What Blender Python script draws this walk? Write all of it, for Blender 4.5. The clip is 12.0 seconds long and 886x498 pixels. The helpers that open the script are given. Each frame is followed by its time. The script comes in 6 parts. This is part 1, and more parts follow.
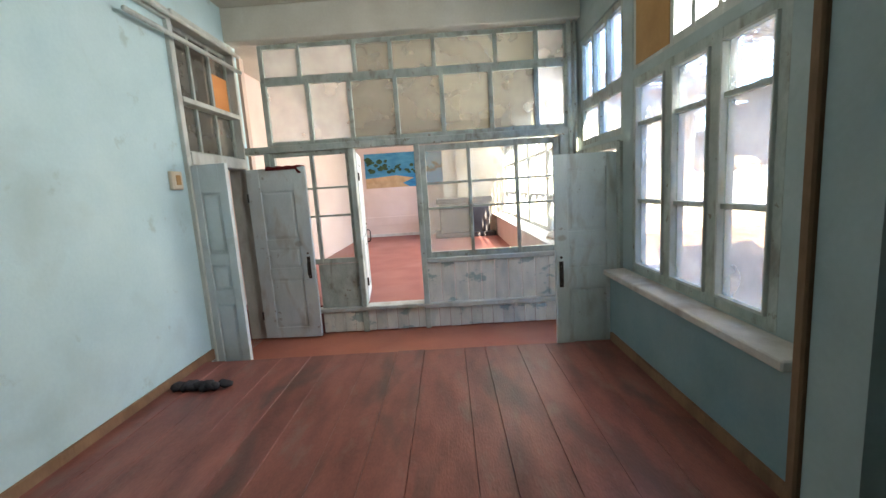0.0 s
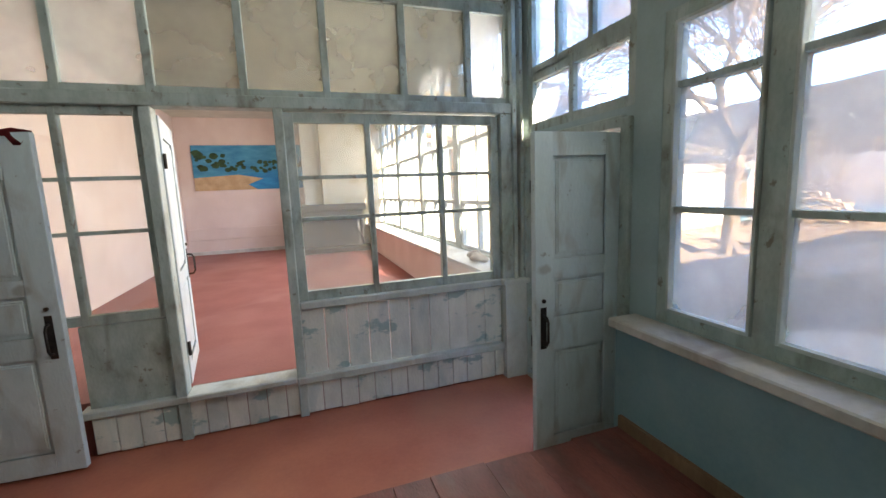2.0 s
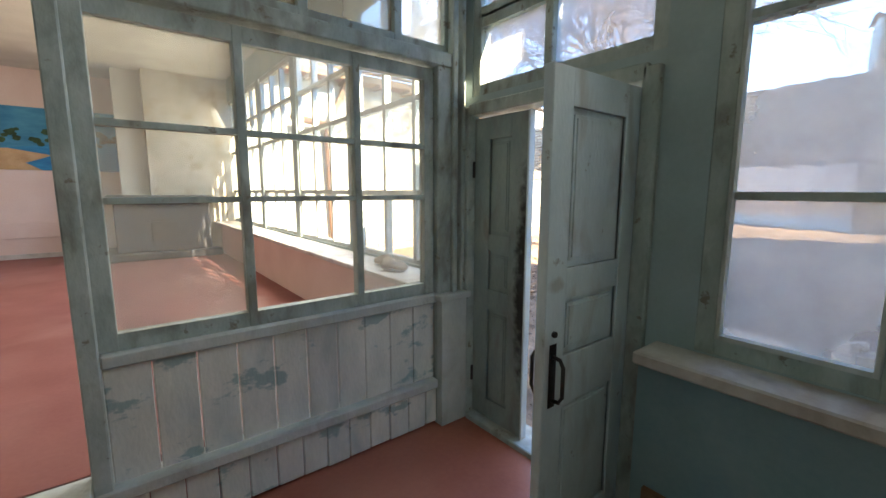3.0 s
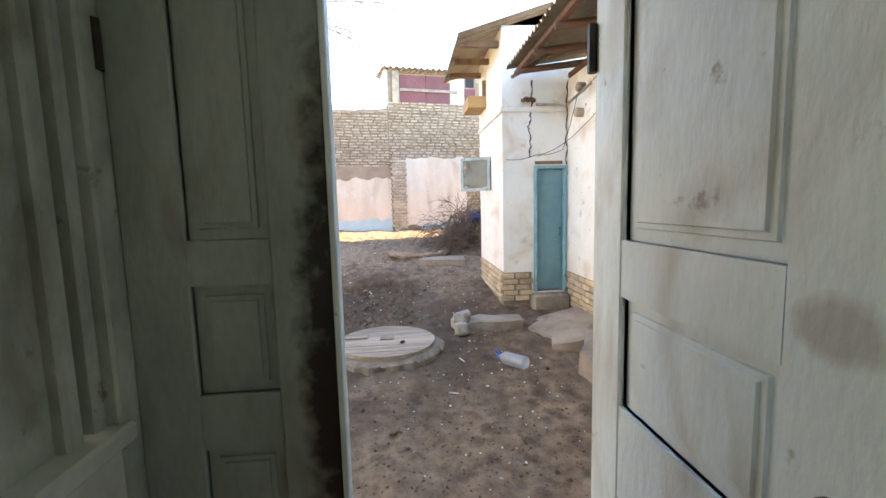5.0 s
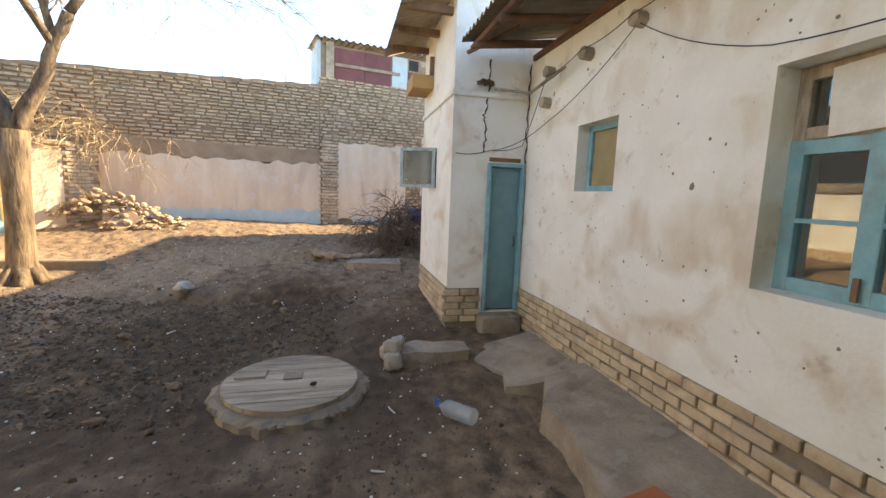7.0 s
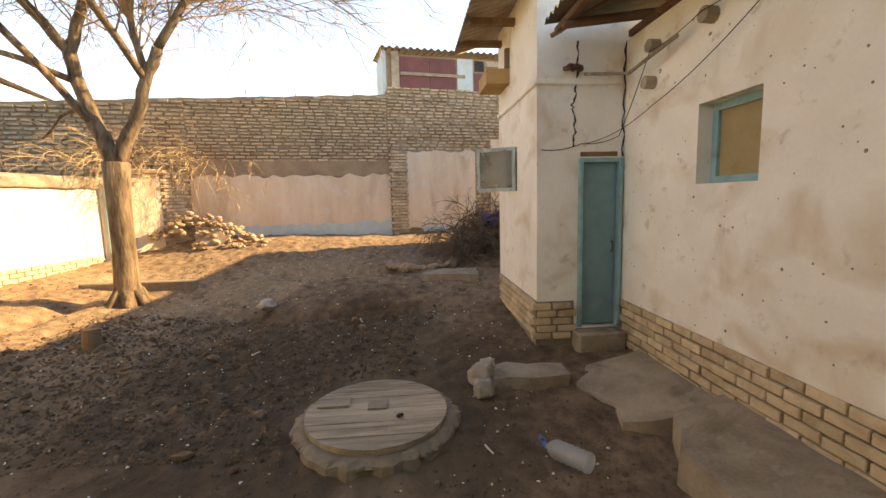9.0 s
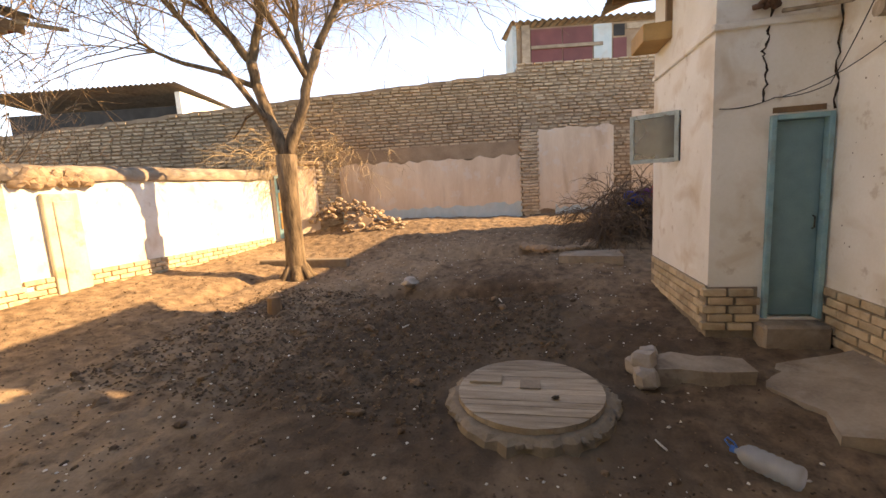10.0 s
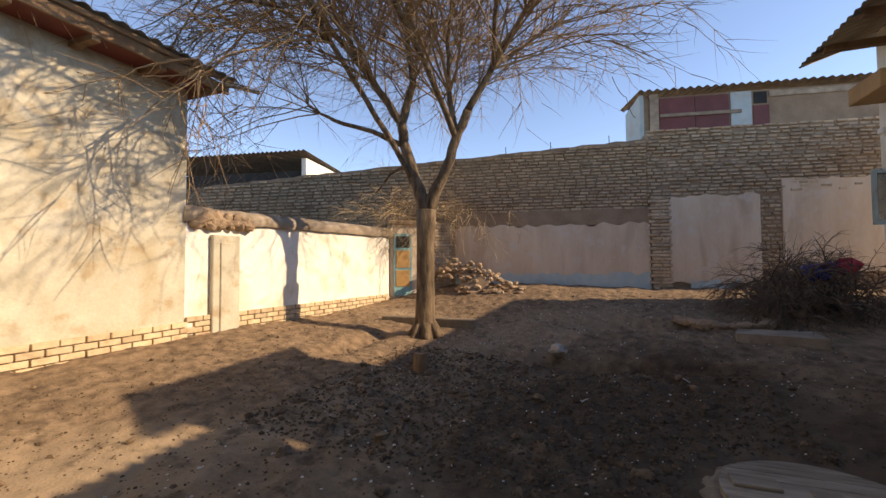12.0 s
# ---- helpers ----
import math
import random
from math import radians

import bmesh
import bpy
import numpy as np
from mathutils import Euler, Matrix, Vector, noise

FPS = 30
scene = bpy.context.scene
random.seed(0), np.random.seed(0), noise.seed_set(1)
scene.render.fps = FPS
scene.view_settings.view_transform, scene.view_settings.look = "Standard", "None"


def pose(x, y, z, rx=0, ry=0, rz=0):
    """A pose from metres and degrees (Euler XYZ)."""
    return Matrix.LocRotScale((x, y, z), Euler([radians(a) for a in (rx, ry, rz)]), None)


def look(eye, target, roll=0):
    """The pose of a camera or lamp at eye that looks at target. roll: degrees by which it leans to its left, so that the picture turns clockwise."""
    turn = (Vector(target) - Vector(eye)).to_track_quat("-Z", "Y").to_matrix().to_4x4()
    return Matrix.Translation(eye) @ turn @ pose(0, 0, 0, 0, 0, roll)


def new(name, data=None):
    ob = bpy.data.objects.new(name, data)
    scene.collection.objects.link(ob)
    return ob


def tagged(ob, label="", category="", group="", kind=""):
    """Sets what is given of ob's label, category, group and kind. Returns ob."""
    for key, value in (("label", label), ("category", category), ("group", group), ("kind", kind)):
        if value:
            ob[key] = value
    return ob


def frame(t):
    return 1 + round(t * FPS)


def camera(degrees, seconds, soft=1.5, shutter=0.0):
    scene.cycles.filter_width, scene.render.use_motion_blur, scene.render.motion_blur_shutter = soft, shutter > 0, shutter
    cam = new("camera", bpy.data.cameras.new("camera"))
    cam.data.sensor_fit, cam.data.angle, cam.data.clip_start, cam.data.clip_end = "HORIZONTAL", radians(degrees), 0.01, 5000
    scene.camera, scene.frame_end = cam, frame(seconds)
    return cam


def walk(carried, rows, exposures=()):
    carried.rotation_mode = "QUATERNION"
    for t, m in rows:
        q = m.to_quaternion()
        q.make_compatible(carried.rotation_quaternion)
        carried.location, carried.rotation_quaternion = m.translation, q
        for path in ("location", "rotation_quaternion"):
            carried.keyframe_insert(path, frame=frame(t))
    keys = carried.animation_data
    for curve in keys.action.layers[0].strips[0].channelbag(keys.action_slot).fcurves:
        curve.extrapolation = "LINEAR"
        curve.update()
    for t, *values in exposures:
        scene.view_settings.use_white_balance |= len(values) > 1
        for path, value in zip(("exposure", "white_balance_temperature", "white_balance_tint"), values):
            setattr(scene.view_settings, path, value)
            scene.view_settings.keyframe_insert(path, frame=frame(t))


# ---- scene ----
cam = camera(93.7, 12.0)
EXPO = [(0, 4.95, 7200, 16), (1.2, 4.8, 7200, 16), (2.7, 4.3, 7300, 14), (4.3, 3.7, 8300, 10), (5.2, 4.0, 8700, 10), (5.8, 4.0, 8700, 8), (6.8, 3.1, 8700, 8), (7.6, 2.8, 13000, 12), (9.3, 2.6, 14500, 18), (10, 2.45, 13500, 22), (10.5, 1.8, 10600, 22), (11.2, 1.35, 9000, 16), (12, 1.25, 8800, 16)]
PATH = [
    (0, (0.103, -0.068, 1.48), (0.065, 1.91, 1.193), -3.7),
    (0.5, (-0.039, 0.221, 1.46), (0.23, 2.175, 1.127), -2.3),
    (1, (-0.056, 0.666, 1.406), (0.362, 2.594, 1.077), -1.5),
    (1.5, (-0.134, 1.186, 1.418), (0.355, 3.1, 1.106), -1.7),
    (2, (-0.149, 1.802, 1.425), (0.49, 3.676, 1.143), -2.3),
    (2.5, (-0.161, 2.371, 1.38), (0.76, 4.121, 1.078), -1.5),
    (4.5, (0.552, 4.126, 1.088), (2.501, 4.555, 0.959), -0.4),
    (5, (0.783, 4.292, 1.085), (2.764, 4.125, 0.871), -1.5),
    (5.5, (1.009, 4.363, 1.059), (2.91, 3.82, 0.754), 1.8),
    (6, (1.309, 4.267, 1.082), (3.141, 3.538, 0.742), 3.7),
    (6.5, (1.67, 4.179, 1.102), (3.526, 3.506, 0.786), 3.7),
    (7, (1.915, 4.15, 1.182), (3.842, 3.678, 0.931), 2.1),
    (7.5, (1.999, 4.114, 1.167), (3.961, 3.784, 0.969), 1.4),
    (9.5, (2.485, 4.393, 1.205), (4.467, 4.385, 0.932), -3.6),
    (10, (2.489, 4.562, 1.129), (4.426, 4.973, 0.847), -3.4),
    (10.5, (2.418, 4.797, 1.124), (4.14, 5.783, 0.875), -3.2),
    (11, (2.42, 5.063, 1.094), (3.946, 6.33, 0.838), -1.0),
    (11.5, (2.456, 5.37, 0.975), (4.128, 6.462, 0.865), 1.5),
    (12, (2.557, 5.926, 0.93), (4.426, 6.635, 1.003), -0.4),
]
walk(cam, [(t, look(eye, target, roll)) for t, eye, target, roll in PATH], EXPO)

# ---- world, sun, large lights ----
SUN_DIR = Vector((-0.215, 0.97, -0.535)).normalized()
world = bpy.data.worlds.new("sky")
scene.world = world
world.use_nodes = True
wn = world.node_tree
bg = wn.nodes["Background"]
skyt = wn.nodes.new("ShaderNodeTexSky")
skyt.sky_type = "NISHITA"
skyt.sun_disc = False
skyt.sun_elevation = math.asin(-SUN_DIR.z)
skyt.sun_rotation = math.atan2(-SUN_DIR.x, -SUN_DIR.y)
skyt.air_density, skyt.dust_density, skyt.ozone_density = 0.65, 0.0, 4.0
wn.links.new(skyt.outputs[0], bg.inputs[0])
bg.inputs[1].default_value = 0.15
sun = new("sun", bpy.data.lights.new("sun", "SUN"))
sun.data.energy, sun.data.angle, sun.data.color = 2.5, radians(0.55), (1.0, 0.89, 0.72)
sun.matrix_world = look((0, 0, 12), Vector((0, 0, 12)) + SUN_DIR)


def window_light(m, w, h, power):
    la = bpy.data.lights.new("window_light", "AREA")
    la.shape, la.size, la.size_y, la.energy, la.color = "RECTANGLE", w, h, power, (0.96, 0.98, 1.0)
    ob = new("window_light", la)
    ob.matrix_world = m
    return ob


# daylight standing in the upper openings of the two rooms, facing in
window_light(look((1.80, 2.45, 2.69), (0.0, 2.45, 2.2)), 0.92, 0.66, 3)
for k in range(5):
    window_light(look((1.80, 5.82 + 1.55 * k, 2.1), (0.0, 5.82 + 1.55 * k, 1.3)), 1.3, 1.5, 2.0)


# ---- materials ----
def mat(name, c1, c2, scale=6.0, rough=0.8, bump=0.15, fine=60.0, stain=None, stain_amt=0.5, stain_scale=1.3, metal=0.0,
        vary=0.0, stretch=(1, 1, 1), spec=0.4, island=False):
    """A surface with grain at two scales, a stain of its own shape and relief."""
    m = bpy.data.materials.new(name)
    m.use_nodes = True
    nt = m.node_tree
    b = nt.nodes["Principled BSDF"]
    N, L = nt.nodes.new, nt.links.new
    tc = N("ShaderNodeTexCoord")
    mp = N("ShaderNodeMapping")
    mp.inputs["Scale"].default_value = stretch
    geo = N("ShaderNodeNewGeometry")
    L(geo.outputs["Position"], mp.inputs[0])
    n1 = N("ShaderNodeTexNoise")
    n1.inputs["Scale"].default_value, n1.inputs["Detail"].default_value = scale, 6
    n2 = N("ShaderNodeTexNoise")
    n2.inputs["Scale"].default_value, n2.inputs["Detail"].default_value = fine, 4
    for n in (n1, n2):
        L(mp.outputs[0], n.inputs["Vector"])
    add = N("ShaderNodeMath")
    add.operation = "MULTIPLY_ADD"
    add.inputs[1].default_value = 0.35
    L(n2.outputs["Fac"], add.inputs[0])
    L(n1.outputs["Fac"], add.inputs[2])
    ramp = N("ShaderNodeMapRange")
    ramp.inputs[1].default_value, ramp.inputs[2].default_value = 0.42, 0.92
    L(add.outputs[0], ramp.inputs[0])
    mix = N("ShaderNodeMix")
    mix.data_type = "RGBA"
    mix.inputs[6].default_value, mix.inputs[7].default_value = (*c1, 1), (*c2, 1)
    L(ramp.outputs[0], mix.inputs[0])
    col = mix.outputs[2]
    if stain:
        n3 = N("ShaderNodeTexNoise")
        n3.inputs["Scale"].default_value, n3.inputs["Detail"].default_value, n3.inputs["Distortion"].default_value = stain_scale, 8, 0.6
        L(mp.outputs[0], n3.inputs["Vector"])
        r3 = N("ShaderNodeMapRange")
        r3.inputs[1].default_value, r3.inputs[2].default_value, r3.inputs[4].default_value = 0.52, 0.70, stain_amt
        L(n3.outputs["Fac"], r3.inputs[0])
        mx = N("ShaderNodeMix")
        mx.data_type = "RGBA"
        mx.inputs[7].default_value = (*stain, 1)
        L(r3.outputs[0], mx.inputs[0])
        L(col, mx.inputs[6])
        col = mx.outputs[2]
    if vary:
        info = N("ShaderNodeObjectInfo")
        hs = N("ShaderNodeHueSaturation")
        rv = N("ShaderNodeMapRange")
        rv.inputs[3].default_value, rv.inputs[4].default_value = 1 - vary, 1 + vary
        L(geo.outputs["Random Per Island"] if island else info.outputs["Random"], rv.inputs[0])
        L(rv.outputs[0], hs.inputs["Value"])
        L(col, hs.inputs["Color"])
        col = hs.outputs[0]
    L(col, b.inputs["Base Color"])
    b.inputs["Roughness"].default_value, b.inputs["Metallic"].default_value = rough, metal
    b.inputs["Specular IOR Level"].default_value = spec
    if bump:
        bp = N("ShaderNodeBump")
        bp.inputs["Strength"].default_value, bp.inputs["Distance"].default_value = bump, 0.02
        L(add.outputs[0], bp.inputs["Height"])
        L(bp.outputs[0], b.inputs["Normal"])
    return m


def burnt(src, name, col, cx, cz, rx, rz, amount=0.96, axes="XZ", scale=16):
    """A copy of a surface with one ragged patch of its own shape, in the thing's own coordinates."""
    m = src.copy()
    m.name = name
    nt = m.node_tree
    N, L = nt.nodes.new, nt.links.new
    bs = nt.nodes["Principled BSDF"]
    old = bs.inputs["Base Color"].links[0].from_socket
    tc, sep, ns = N("ShaderNodeTexCoord"), N("ShaderNodeSeparateXYZ"), N("ShaderNodeTexNoise")
    L(tc.outputs["Object"], sep.inputs[0])
    L(tc.outputs["Object"], ns.inputs["Vector"])
    ns.inputs["Scale"].default_value, ns.inputs["Detail"].default_value = scale, 8
    terms = []
    for out, c, r in ((axes[0], cx, rx), (axes[1], cz, rz)):
        a, d = N("ShaderNodeMath"), N("ShaderNodeMath")
        a.operation, d.operation = "SUBTRACT", "DIVIDE"
        a.inputs[1].default_value, d.inputs[1].default_value = c, r
        L(sep.outputs[out], a.inputs[0])
        L(a.outputs[0], d.inputs[0])
        p = N("ShaderNodeMath")
        p.operation = "MULTIPLY"
        L(d.outputs[0], p.inputs[0])
        L(d.outputs[0], p.inputs[1])
        terms.append(p.outputs[0])
    s1, s2 = N("ShaderNodeMath"), N("ShaderNodeMath")
    L(terms[0], s1.inputs[0])
    L(terms[1], s1.inputs[1])
    s2.operation, s2.inputs[1].default_value = "MULTIPLY_ADD", -2.6
    L(ns.outputs["Fac"], s2.inputs[0])
    L(s1.outputs[0], s2.inputs[2])
    rg = N("ShaderNodeMapRange")
    rg.inputs[1].default_value, rg.inputs[2].default_value, rg.inputs[3].default_value, rg.inputs[4].default_value = -1.0, 0.1, amount, 0.0
    L(s2.outputs[0], rg.inputs[0])
    mx = N("ShaderNodeMix")
    mx.data_type = "RGBA"
    mx.inputs[7].default_value = (*col, 1)
    L(rg.outputs[0], mx.inputs[0])
    L(old, mx.inputs[6])
    L(mx.outputs[2], bs.inputs["Base Color"])
    return m


def speckle(m, col, scale, lo, hi, amount, stretch=(1, 1, 1)):
    """Adds a second, finer layer of ragged worn patches to a surface."""
    nt = m.node_tree
    N, L = nt.nodes.new, nt.links.new
    bs = nt.nodes["Principled BSDF"]
    old = bs.inputs["Base Color"].links[0].from_socket
    geo, mp, ns, rg, mx = N("ShaderNodeNewGeometry"), N("ShaderNodeMapping"), N("ShaderNodeTexNoise"), N("ShaderNodeMapRange"), N("ShaderNodeMix")
    mp.inputs["Scale"].default_value, mp.inputs["Location"].default_value = stretch, (3.7, 1.9, 5.3)
    L(geo.outputs["Position"], mp.inputs[0])
    L(mp.outputs[0], ns.inputs["Vector"])
    ns.inputs["Scale"].default_value, ns.inputs["Detail"].default_value, ns.inputs["Roughness"].default_value = scale, 9, 0.62
    rg.inputs[1].default_value, rg.inputs[2].default_value, rg.inputs[4].default_value = lo, hi, amount
    L(ns.outputs["Fac"], rg.inputs[0])
    mx.data_type = "RGBA"
    mx.inputs[7].default_value = (*col, 1)
    L(rg.outputs[0], mx.inputs[0])
    L(old, mx.inputs[6])
    L(mx.outputs[2], bs.inputs["Base Color"])


def glass_mat(name, tint, rough, dirt, dirt_col=(0.62, 0.64, 0.62), gloss=0.045):
    m = bpy.data.materials.new(name)
    m.use_nodes = True
    nt = m.node_tree
    N, L = nt.nodes.new, nt.links.new
    out = nt.nodes["Material Output"]
    nt.nodes.remove(nt.nodes["Principled BSDF"])
    tr, gl, df, tl = N("ShaderNodeBsdfTransparent"), N("ShaderNodeBsdfGlossy"), N("ShaderNodeBsdfDiffuse"), N("ShaderNodeBsdfTranslucent")
    tr.inputs[0].default_value = (*tint, 1)
    gl.inputs["Roughness"].default_value = rough
    for d in (df, tl):
        d.inputs[0].default_value = (*dirt_col, 1)
    geo, ns = N("ShaderNodeNewGeometry"), N("ShaderNodeTexNoise")
    ns.inputs["Scale"].default_value, ns.inputs["Detail"].default_value = 2.2, 7
    L(geo.outputs["Position"], ns.inputs["Vector"])
    rg = N("ShaderNodeMapRange")
    rg.inputs[1].default_value, rg.inputs[2].default_value, rg.inputs[3].default_value, rg.inputs[4].default_value = 0.3, 0.75, dirt * 0.4, dirt
    L(ns.outputs["Fac"], rg.inputs[0])
    dm = N("ShaderNodeMixShader")
    dm.inputs[0].default_value = 0.5
    L(df.outputs[0], dm.inputs[1])
    L(tl.outputs[0], dm.inputs[2])
    m1, m2 = N("ShaderNodeMixShader"), N("ShaderNodeMixShader")
    L(rg.outputs[0], m1.inputs[0])
    L(tr.outputs[0], m1.inputs[1])
    L(dm.outputs[0], m1.inputs[2])
    m2.inputs[0].default_value = gloss
    L(m1.outputs[0], m2.inputs[1])
    L(gl.outputs[0], m2.inputs[2])
    L(m2.outputs[0], out.inputs[0])
    return m


